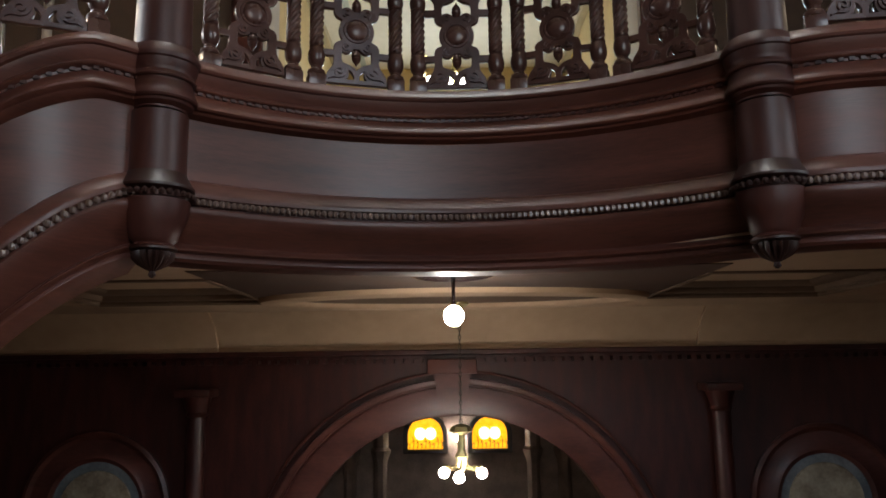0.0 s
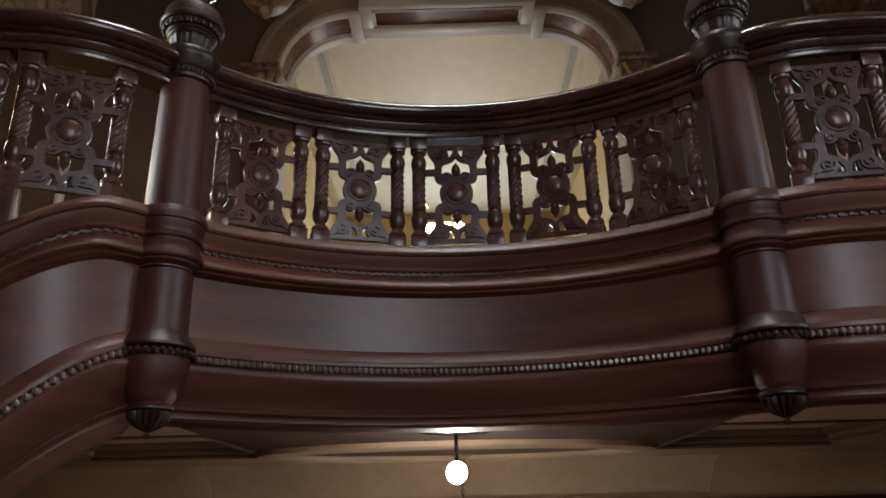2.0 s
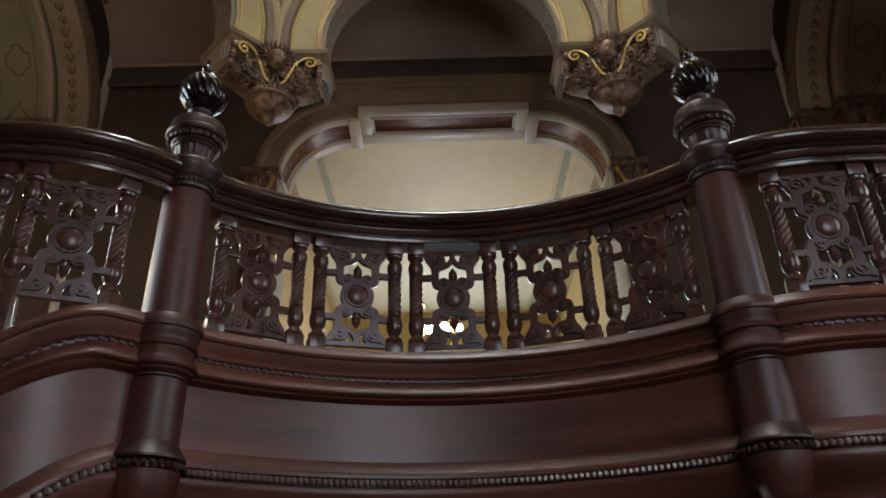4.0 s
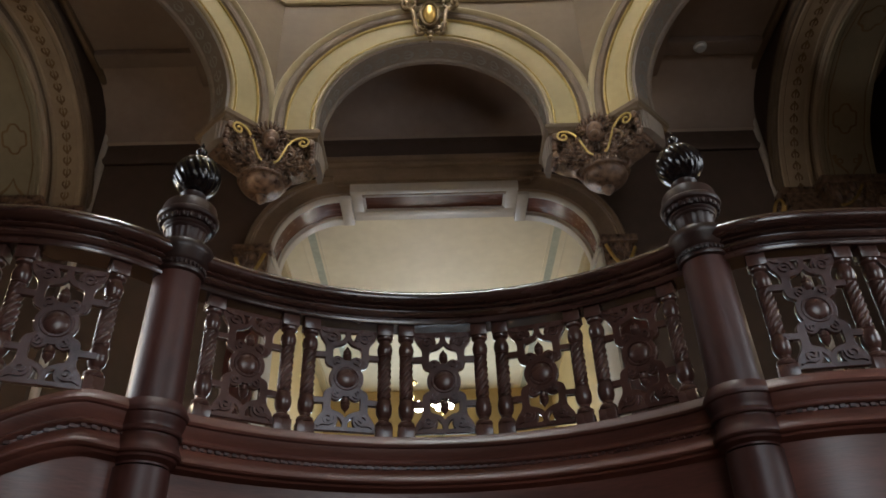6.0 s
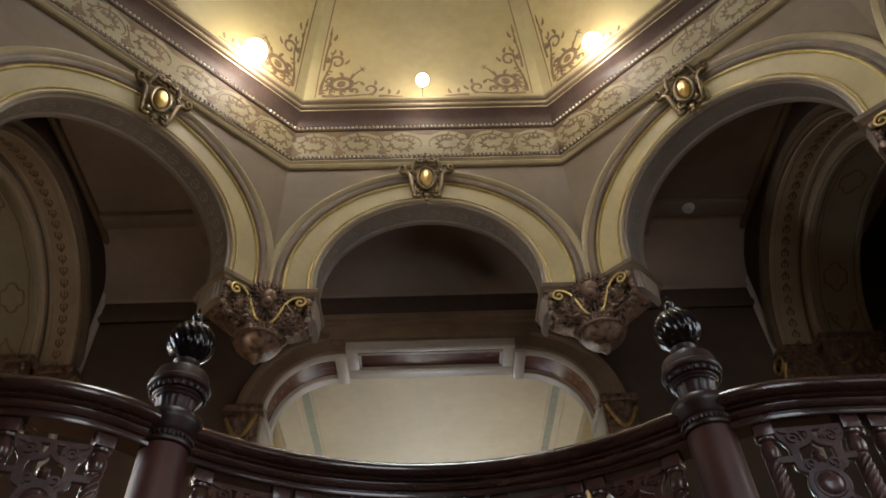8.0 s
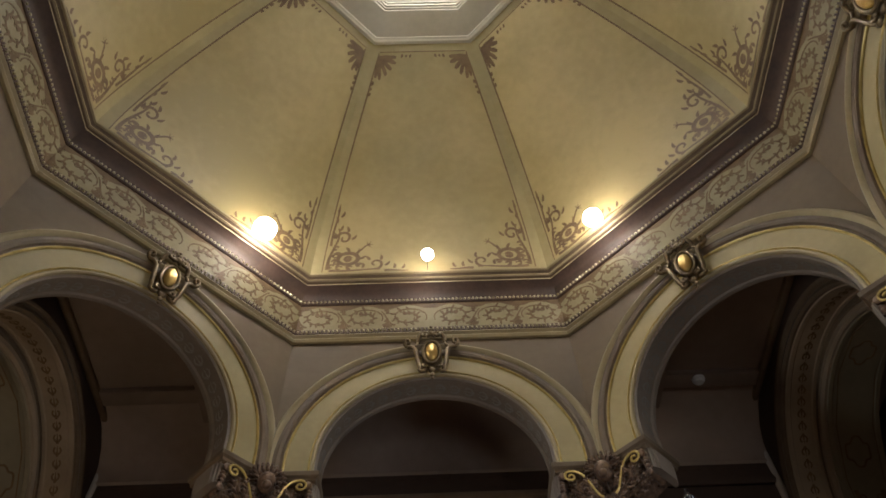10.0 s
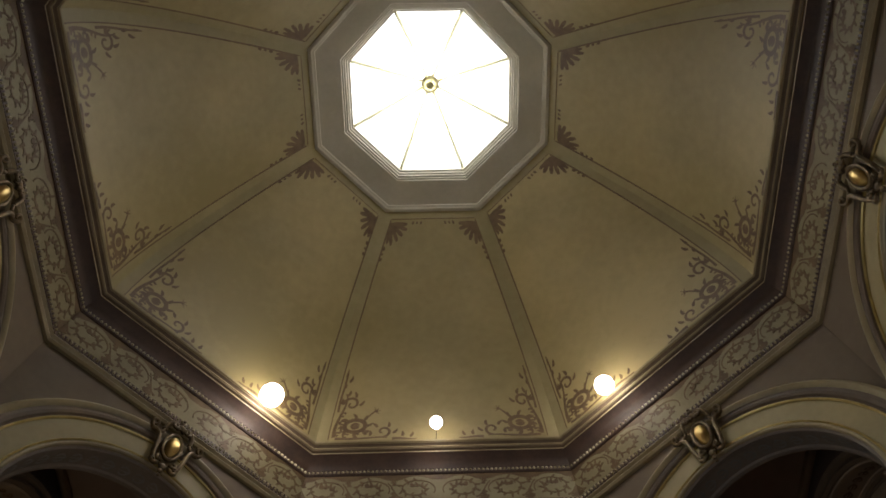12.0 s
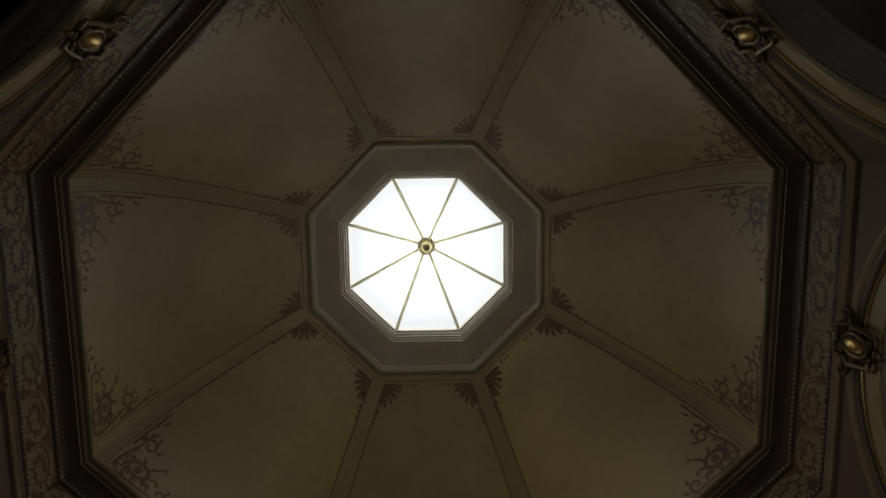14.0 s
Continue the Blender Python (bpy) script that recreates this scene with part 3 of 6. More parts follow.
BANDS = [
    ("inner_roll", CREAMLIGHT, [(0.0, -0.02), (0.0, 0.025), (0.012, 0.04), (0.03, 0.042), (0.045, 0.03), (0.05, -0.02)]),
    ("gold_line", GILT, [(0.046, 0.0), (0.046, 0.036), (0.058, 0.048), (0.07, 0.036), (0.07, 0.0)]),
    ("flat_band", CREAM, [(0.064, -0.01), (0.064, 0.02), (0.33, 0.03), (0.33, -0.01)]),
    ("gold_line", GILT, [(0.322, 0.0), (0.322, 0.044), (0.336, 0.056), (0.35, 0.044), (0.35, 0.0)]),
    ("brown_moulding", BROWNPAINT, [(0.348, -0.01), (0.348, 0.03), (0.37, 0.032), (0.385, 0.055), (0.42, 0.065), (0.45, 0.055), (0.47, 0.06), (0.47, -0.01)]),
    ("outer_roll", CREAMLIGHT, [(0.468, -0.01), (0.468, 0.06), (0.49, 0.085), (0.52, 0.095), (0.55, 0.08), (0.56, 0.05), (0.575, 0.045), (0.58, -0.01)]),
]


def cartouche(root, y, z, k=1.0):
    """Gilt shield with an oval boss, side scrolls and a drop, on the crown of an arch."""
    bm = bmesh.new()

    def at(x, v, o):
        return Vector((x * k, y - o, z + v * k * 1.28))

    def bar(pts, r, o=0.07, taper=None):
        tube(bm, [at(a, b, o + 0.03 * math.sin(math.pi * i / (len(pts) - 1))) for i, (a, b) in enumerate(pts)], r * k, 8, taper)
    for s in (-1, 1):
        # side straps with a curl at each end
        bar([(s * a, b) for a, b in bez((0.215, 0.085), (0.1, 0.08), (0.16, -0.04), (0.1, -0.15), 14)], 0.02)
        bar([(s * a, b) for a, b in spiral(0.212, 0.116, 0.034, 0.008, -90, 330, 18)], 0.016, 0.08, lambda t: 1.1 - 0.4 * t)
        bar([(s * a, b) for a, b in bez((0.115, -0.15), (0.1, -0.2), (0.06, -0.19), (0.055, -0.15), 10)], 0.017)
        bar([(s * a, b) for a, b in spiral(0.07, -0.145, 0.026, 0.006, 180, -220, 12)], 0.013, 0.1)
        # hood over the boss
        bar([(s * a, b) for a, b in bez((0.015, 0.2), (0.05, 0.24), (0.12, 0.215), (0.125, 0.13), 12)], 0.022)
        bar([(s * a, b) for a, b in spiral(0.055, 0.185, 0.03, 0.007, 80, -260, 14)], 0.014, 0.1)
        bar([(s * a, b) for a, b in bez((0.125, 0.13), (0.12, 0.08), (0.15, 0.06), (0.165, 0.09), 8)], 0.014)
    lathe(bm, [(0.001, 0.0), (0.1, 0.0), (0.1, 0.03), (0.09, 0.05), (0.001, 0.06)], 24, Matrix.Translation((0, y, z + 0.01 * k)) @ Matrix.Rotation(math.pi / 2, 4, "X") @ Matrix.Diagonal((0.92 * k, 1.75 * k, 1, 1)))
    tube(bm, [at(0.078 * math.cos(a / 12 * math.pi), 0.02 + 0.115 * math.sin(a / 12 * math.pi), 0.085) for a in range(25)], 0.016 * k, 8)
    for v, r, w in ((0.225, 0.032, 0.05), (0.265, 0.022, 0.03), (0.3, 0.014, 0.018), (-0.165, 0.03, 0.045), (-0.205, 0.024, 0.03), (-0.24, 0.016, 0.02)):
        blob(bm, Matrix.Translation(at(0, v, 0.08)) @ Matrix.Diagonal((w * k * 0.8, r, r * k, 1)), 10, 6)
    shield = part("cartouche", bm, BRONZE, root, "bronzed scroll cartouche")
    bm = bmesh.new()
    blob(bm, Matrix.Translation(at(0, 0.02, 0.085)) @ Matrix.Diagonal((0.058 * k, 0.06, 0.115 * k, 1)), 20, 12)
    part("boss", bm, GOLD, shield, "polished gilt oval boss")


def soffit_stencil(bm, r, cz, y0, y1, n=22):
    """Small repeated leaf marks along the underside of an arch."""
    for i in range(n):
        a = math.pi * (i + 0.5) / n

        def at(u, v, o):
            b = a + u / r
            return Vector(((r - 0.006 - o) * math.cos(b), (y0 + y1) / 2 + v, cz + (r - 0.006 - o) * math.sin(b)))
        for s in (-1, 1):
            ribbon(bm, [(u, s * v) for u, v in bez((-0.06, 0.0), (-0.03, 0.07), (0.03, 0.08), (0.05, 0.03), 7)], 0.02, 0.002, at)
        ribbon(bm, [(-0.07, 0), (0.07, 0)], 0.022, 0.002, at, lambda t: 1 - 0.7 * t)


def rotunda_arch():
    root = empty("rotunda_arch", label="cream and brown plaster arch with gilt lines and keystone cartouche", category="arch", group="arches round the rotunda", kind="structure")
    part("spandrel_wall", arch_wall_bm(HALF, FACE_TOP, SPRING, ARCH_R, ARCH_Z, OA, OA + DEPTH, (OA + DEPTH) * T8), TAUPE, root)
    for name, m, prof in BANDS:
        bm = bmesh.new()
        arch_band(bm, prof, half=HALF)
        part(name, bm, m, root)
    # underside lining with edge rolls
    bm = bmesh.new()
    fr = [(Vector((x, OA, z)), Vector((dx, 0, dz)), Vector((0, 1, 0))) for x, z, (dx, dz) in arch_samples()]
    sweep(bm, fr, [(-0.004, 0.0), (-0.03, 0.01), (-0.03, 0.04), (-0.012, 0.06), (-0.012, 0.29), (-0.03, 0.31), (-0.03, 0.36), (-0.004, 0.38), (0.02, 0.38), (0.02, 0.0)])
    lining = part("soffit_lining", bm, SOFFITBLUE, root)
    bm = bmesh.new()
    soffit_stencil(bm, ARCH_R - 0.012, ARCH_Z, OA, OA + DEPTH)
    part("stencil_border", bm, STENCILGREY, lining)
    cartouche(root, OA - 0.03, 10.5, 1.45)
    return root


first = rotunda_arch()
for k in range(1, 8):
    copy_thing(first, pose(0, 0, 0, 0, 0, 45 * k))


def oct_ring(bm, prof):
    frames = []
    for k in range(8):
        a = radians(22.5 + 45 * k)
        frames.append((Vector((0, 0, 0)), Vector((math.cos(a), math.sin(a), 0)) / math.cos(math.pi / 8), UP))
    sweep(bm, frames, prof, ring=True)


def on_face(k, x, r, z):
    """Point of face k (0 looks to +y) at lateral x, distance r from the axis, height z."""
    a = radians(45 * k)
    return Vector((x * math.cos(a) - r * math.sin(a), x * math.sin(a) + r * math.cos(a), z))


cornice = empty("frieze_cornice", label="octagonal painted frieze and moulded cornice below the dome", category="cornice", kind="structure")
for name, m, prof in (
    ("lower_moulding", CREAMLIGHT, [(4.5, 10.9), (4.44, 10.9), (4.42, 10.935), (4.435, 10.965), (4.405, 11.0), (4.42, 11.03), (4.5, 11.03)]),
    ("bead_band", DARKBROWN, [(4.5, 11.028), (4.415, 11.033), (4.41, 11.105), (4.43, 11.12), (4.5, 11.12)]),
    ("frieze_band", FRIEZE, [(4.5, 11.118), (4.435, 11.118), (4.35, 11.565), (4.5, 11.565)]),
    ("bead_band", DARKBROWN, [(4.5, 11.56), (4.335, 11.56), (4.32, 11.58), (4.32, 11.64), (4.335, 11.66), (4.5, 11.66)]),
    ("cove", DARKBROWN, [(4.5, 11.655), (4.33, 11.658), (4.315, 11.72), (4.28, 11.79), (4.22, 11.845), (4.2, 11.862), (4.5, 11.9)]),
    ("crown_fillet", CREAMLIGHT, [(4.5, 11.88), (4.212, 11.856), (4.2, 11.862), (4.196, 11.876), (4.21, 11.884), (4.5, 11.9)]),
    ("crown_groove", DARKBROWN, [(4.5, 11.895), (4.206, 11.882), (4.2, 11.9), (4.5, 11.915)]),
    ("crown_roll", BROWNPAINT, [(4.5, 11.91), (4.2, 11.898), (4.18, 11.9), (4.168, 11.912), (4.172, 11.926), (4.19, 11.932), (4.5, 11.945)]),
    ("crown_fillet", CREAMLIGHT, [(4.5, 11.94), (4.19, 11.93), (4.162, 11.932), (4.158, 11.946), (4.17, 11.952), (4.5, 11.965)]),
    ("crown_moulding", BROWNPAINT, [(4.5, 11.96), (4.168, 11.95), (4.155, 11.965), (4.13, 11.975), (4.126, 11.985), (4.5, 12.0)]),
    ("crown_edge", CREAMLIGHT, [(4.5, 11.995), (4.135, 11.982), (4.108, 11.988), (4.1, 12.005), (4.12, 12.03), (4.5, 12.05)]),
):
    bm = bmesh.new()
    oct_ring(bm, prof)
    part(name, bm, m, cornice)
bm = bmesh.new()
for k in range(8):
    for r, z in ((4.408, 11.07), (4.318, 11.61)):
        n = 62
        for i in range(n):
            x = (i + 0.5 - n / 2) / n * 2 * r * T8
            blob(bm, Matrix.Translation(on_face(k, x, r, z)) @ Matrix.Diagonal((0.019, 0.019, 0.019, 1)), 6, 4)
part("bead_rows", bm, BEADCREAM, cornice, kind="stuff")
bm, rnd = bmesh.new(), random.Random(11)
for k in range(8):
    def at(x, v, o):
        f = (v - 11.118) / 0.447
        return on_face(k, x, 4.435 - 0.085 * f - 0.003 - o, v)
    for i in range(6):
        x0, w = (i - 2.5) * 0.605, 1 if i > 2 else -1

        def put(pts, width, taper=None):
            ribbon(bm, [(x0 + w * a, 11.335 + b) for a, b in pts], width, 0.003, at, taper)

        def leaf(a, b, ang, ln, width=0.034):
            c, d = math.cos(ang), math.sin(ang)
            put(bez((a, b), (a + 0.4 * ln * c, b + 0.4 * ln * d), (a + ln * c - 0.2 * ln * d, b + ln * d + 0.2 * ln * c), (a + 0.95 * ln * c - 0.45 * ln * d, b + 0.95 * ln * d + 0.45 * ln * c), 6), width, lambda t: math.sin(math.pi * (0.2 + 0.75 * t)))
        # long stem that coils inwards, with leaves on both sides of it
        def coil(t):
            a = radians(205 - 520 * t)
            return (0.26 - 0.19 * t) * math.cos(a), (0.165 - 0.11 * t) * math.sin(a) - 0.01
        put([coil(q / 34) for q in range(35)], 0.022, lambda t: 0.7 + 0.7 * t)
        for q in range(13):
            t = 0.22 + 0.06 * q
            (a, b), (c, d) = coil(t), coil(t + 0.02)
            ang = math.atan2(d - b, c - a)
            leaf(a, b, ang + 0.75 + 0.3 * rnd.uniform(-1, 1), 0.05 + 0.03 * rnd.random(), 0.03)
            if q % 2:
                leaf(a, b, ang - 1.1 + 0.3 * rnd.uniform(-1, 1), 0.04 + 0.02 * rnd.random(), 0.026)
        leaf(*coil(1.0), radians(60), 0.06, 0.05)
        # stem to the next oval, with tufts in the gaps above and below
        put(bez((0.18, -0.15), (0.27, -0.17), (0.3, 0.02), (0.38, 0.1), 10), 0.026, lambda t: 1.1 - 0.5 * t)
        for e in (-1, 1):
            for q in range(5):
                leaf(0.3, e * 0.19, e * radians(-30 - 30 * q), 0.075 + 0.02 * (q == 2), 0.036)
            for q in range(3):
                leaf(0.3 + 0.02 * (q - 1), e * 0.06, radians(60 * q + 40) * e, 0.06, 0.03)
        # brown ground above the ovals
        top = []
        for q in range(15):
            u = -0.3025 + 0.605 * q / 14
            lo = max(11.47, 11.335 + 0.195 * math.sqrt(max(0.0, 1 - (u / 0.27) ** 2)))
            top.append([bm.verts.new(at(x0 + u, lo + 0.006 * rnd.random(), 0.003)), bm.verts.new(at(x0 + u, 11.563, 0.003))])
        for a, b in zip(top, top[1:]):
            bm.faces.new((a[0], b[0], b[1], a[1]))
part("scroll_stencil", bm, STENCIL, cornice, "brown painted acanthus scrolls", smooth=False, kind="stuff")

# dome shell
D0, D1, DZ0, DZ1, DP = 4.11, 1.98, 12.0, 15.88, 1.75


def dome_r(s):
    return D1 + (D0 - D1) * (1 - s**DP)


def dome_at(k, x, s, o=0.0):
    r = dome_r(s)
    dr, dz = -(D0 - D1) * DP * max(s, 1e-3) ** (DP - 1), DZ1 - DZ0
    d = math.hypot(dr, dz)
    return on_face(k, x, r - o * dz / d, DZ0 + (DZ1 - DZ0) * s + o * dr / d)


dome = empty("dome", label="octagonal olive-gold painted dome with stencilled corner ornaments", category="dome", kind="structure")
bm = bmesh.new()
for k in range(8):
    rows = [[bm.verts.new(dome_at(k, f * dome_r(s) * T8, s)) for f in (-1, -0.5, 0, 0.5, 1)] for s in (i / 24 for i in range(25))]
    for a, b in zip(rows, rows[1:]):
        for j in range(4):
            bm.faces.new((a[j], a[j + 1], b[j + 1], b[j]))
bmesh.ops.remove_doubles(bm, verts=bm.verts, dist=0.0005)
out = bmesh.ops.solidify(bm, geom=bm.faces[:], thickness=0.12)
part("shell", bm, DOMEBAND, dome)


def field_half(s):
    return dome_r(s) * T8 - (0.16 - 0.02 * s)


for k in range(8):
    bm = bmesh.new()
    rows = [[bm.verts.new(dome_at(k, f * field_half(s), s, 0.006)) for f in (-1, -0.5, 0, 0.5, 1)] for s in (0.008 + 0.96 * i / 24 for i in range(25))]
    for a, b in zip(rows, rows[1:]):
        for j in range(4):
            bm.faces.new((a[j], a[j + 1], b[j + 1], b[j]))
    field = part("painted_field", bm, DOMEPAINT, dome)
    bm = bmesh.new()

    def on(x, s, o):
        return dome_at(k, x, s, 0.01 + o)
    H = DZ1 - DZ0
    for e in (-1, 1):
        ribbon(bm, [(e * field_half(0.01 + 0.95 * i / 20), 0.01 + 0.95 * i / 20) for i in range(21)], 0.016, 0.003, on)
        # corner scrolls at the foot: lateral metres from the field's corner, heights in metres

        def low(pts):
            return [(e * (field_half(1.22 * v / H) - 1.15 * u), 1.22 * v / H) for u, v in pts]

        def draw(pts, w, taper=None):
            q, n = low(pts), len(pts)
            rows = []
            for i in range(n):
                a, b = pts[max(i - 1, 0)], pts[min(i + 1, n - 1)]
                d = math.hypot(b[0] - a[0], b[1] - a[1]) or 1
                ww = w * 0.57 * (taper(i / (n - 1)) if taper else 1)
                nx, ny = -(b[1] - a[1]) / d * ww, (b[0] - a[0]) / d * ww
                row = low([(pts[i][0] + nx, pts[i][1] + ny), (pts[i][0] - nx, pts[i][1] - ny)])
                rows.append([bm.verts.new(dome_at(k, x, max(s, 0.004), 0.011)) for x, s in row])
            for a, b in zip(rows, rows[1:]):
                bm.faces.new((a[0], a[1], b[1], b[0]))
        draw([(0.3 + 0.13 * math.cos(t / 10 * math.pi), 0.27 + 0.1 * math.sin(t / 10 * math.pi)) for t in range(21)], 0.05)
        draw([(0.3 + 0.03 * math.cos(t / 6 * math.pi), 0.27 + 0.03 * math.sin(t / 6 * math.pi)) for t in range(13)], 0.05)
        draw(bez((0.06, 0.08), (0.02, 0.4), (0.2, 0.6), (0.1, 0.78), 16), 0.035, lambda t: 1.2 - 0.8 * t)
        draw(spiral(0.2, 0.62, 0.11, 0.02, 180, -220, 20), 0.032, lambda t: 1.1 - 0.4 * t)
        draw(bez((0.05, 0.5), (0.03, 0.8), (0.07, 0.9), (0.05, 1.06), 10), 0.026, lambda t: 1.1 - 0.4 * t)
        draw([(0.05, 1.03), (0.05, 1.14)], 0.07, lambda t: math.sin(math.pi * (0.15 + 0.8 * t)))
        draw(bez((0.08, 0.06), (0.4, 0.02), (0.6, 0.1), (0.72, 0.06), 14), 0.035, lambda t: 1.2 - 0.7 * t)
        draw(spiral(0.66, 0.17, 0.1, 0.02, -90, 260, 18), 0.032, lambda t: 1.1 - 0.4 * t)
        draw(bez((0.78, 0.04), (0.9, 0.06), (0.95, 0.02), (1.08, 0.03), 8), 0.04, lambda t: 1.1 - 0.7 * t)
        draw(bez((0.4, 0.37), (0.45, 0.41), (0.47, 0.46), (0.52, 0.5), 8), 0.022)
        for b in (10, 60, 110, -40):
            c, d = math.cos(radians(b)), math.sin(radians(b))
            draw([(0.53, 0.5), (0.53 + 0.065 * c, 0.5 + 0.065 * d)], 0.045, lambda t: math.sin(math.pi * (0.12 + 0.85 * t)))
        for u, v, b in ((0.17, 0.27, 180), (0.2, 0.36, 140), (0.3, 0.39, 90), (0.4, 0.36, 40), (0.44, 0.27, 0), (0.4, 0.18, -40), (0.3, 0.15, -90), (0.2, 0.18, -140), (0.07, 0.62, 60), (0.12, 0.74, 40), (0.24, 0.72, 80), (0.3, 0.6, 20), (0.06, 0.86, 70), (0.5, 0.1, 60), (0.58, 0.24, 100), (0.72, 0.24, 60), (0.78, 0.14, 20), (0.9, 0.08, 60), (0.1, 0.95, 40), (1.0, 0.07, 40)):
            c, d = math.cos(radians(b)), math.sin(radians(b))
            draw(bez((u, v), (u + 0.03 * c, v + 0.03 * d), (u + 0.06 * c - 0.02 * d, v + 0.06 * d + 0.02 * c), (u + 0.08 * c - 0.05 * d, v + 0.08 * d + 0.05 * c), 6), 0.036, lambda t: math.sin(math.pi * (0.2 + 0.75 * t)))
        for u, v in ((0.1, 0.13), (0.16, 0.2), (0.13, 0.32), (0.2, 0.1), (0.33, 0.1), (0.45, 0.15), (0.12, 0.45)):
            draw(spiral(u, v, 0.045, 0.012, 30, 330, 9), 0.026)
        # palmettes at the head

        def high(u, v):
            s = 0.955 - v / H
            return e * (field_half(s) - u), s
        for c, d, ln in ((0.03, 0.3, 0.0), (0.11, 0.33, 0.0), (0.2, 0.27, 0.0), (0.26, 0.19, 0.0), (0.31, 0.1, 0.0), (0.29, 0.02, 0.0), (0.1, 0.16, 0), (0.16, 0.09, 0)):
            rows = []
            for i in range(6):
                t = i / 5
                w = 0.026 * math.sin(math.pi * (0.1 + 0.85 * t)) + 0.012 * (t > 0.7)
                g = math.hypot(c, d)
                p = high(0.02 + c * t - d / g * w, 0.02 + d * t + c / g * w)
                q = high(0.02 + c * t + d / g * w, 0.02 + d * t - c / g * w)
                rows.append([bm.verts.new(dome_at(k, x, s, 0.011)) for x, s in (p, q)])
            for a, b in zip(rows, rows[1:]):
                bm.faces.new((a[0], a[1], b[1], b[0]))
        for u, v, r in ((0.03, 0.4, 0.024), (0.03, 0.48, 0.018), (0.03, 0.56, 0.022), (0.4, 0.02, 0.022), (0.47, 0.02, 0.017), (0.54, 0.02, 0.02)):
            vs = []
            for i in range(7):
                x, s = high(u + r * math.cos(i * 0.9), v + 1.3 * r * math.sin(i * 0.9))
                vs.append(bm.verts.new(dome_at(k, x, s, 0.011)))
            bm.faces.new(vs)
    ribbon(bm, [(-field_half(0.965) + 2 * field_half(0.965) * i / 4, 0.965) for i in range(5)], 0.003, 0.003, on)
    part("stencil", bm, STENCIL, field, "brown stencilled scrolls and palmettes", smooth=False, kind="stuff")

# skylight
skylight = empty("skylight", label="bright octagonal glazed skylight with thin ribs and brass boss", category="skylight", kind="structure")
bm = bmesh.new()
oct_ring(bm, [(2.0, 15.84), (1.95, 15.85), (1.935, 15.87), (1.9, 15.89), (1.895, 15.92), (1.51, 16.13), (1.5, 16.16), (1.475, 16.165), (1.47, 16.2), (1.44, 16.21), (1.435, 16.26), (1.41, 16.27), (1.4, 16.31), (1.37, 16.33), (1.37, 16.5), (1.6, 16.5), (2.1, 16.1)])
part("collar", bm, COLLAR, skylight, "off-white panelled collar")
APEX = 17.55
for k in range(8):
    bm = bmesh.new()
    a, b = on_face(k, -1.37 * T8, 1.37, 16.42), on_face(k, 1.37 * T8, 1.37, 16.42)
    c = Vector((0, 0, APEX + 0.02))
    bm.faces.new([bm.verts.new(p) for p in (a, b, c)])
    pane = part("pane", bm, SKYGLASS, skylight, smooth=False)
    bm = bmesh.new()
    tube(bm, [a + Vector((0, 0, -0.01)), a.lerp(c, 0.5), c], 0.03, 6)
    part("glazing_rib", bm, LITBRASS, skylight)
bm = bmesh.new()
lathe(bm, [(0.02, APEX - 0.32), (0.07, APEX - 0.31), (0.1, APEX - 0.26), (0.1, APEX - 0.2), (0.06, APEX - 0.16), (0.13, APEX - 0.12), (0.19, APEX - 0.1), (0.19, APEX - 0.04), (0.1, APEX)], 16)
part("boss", bm, BRASS, skylight, "brass centre boss")


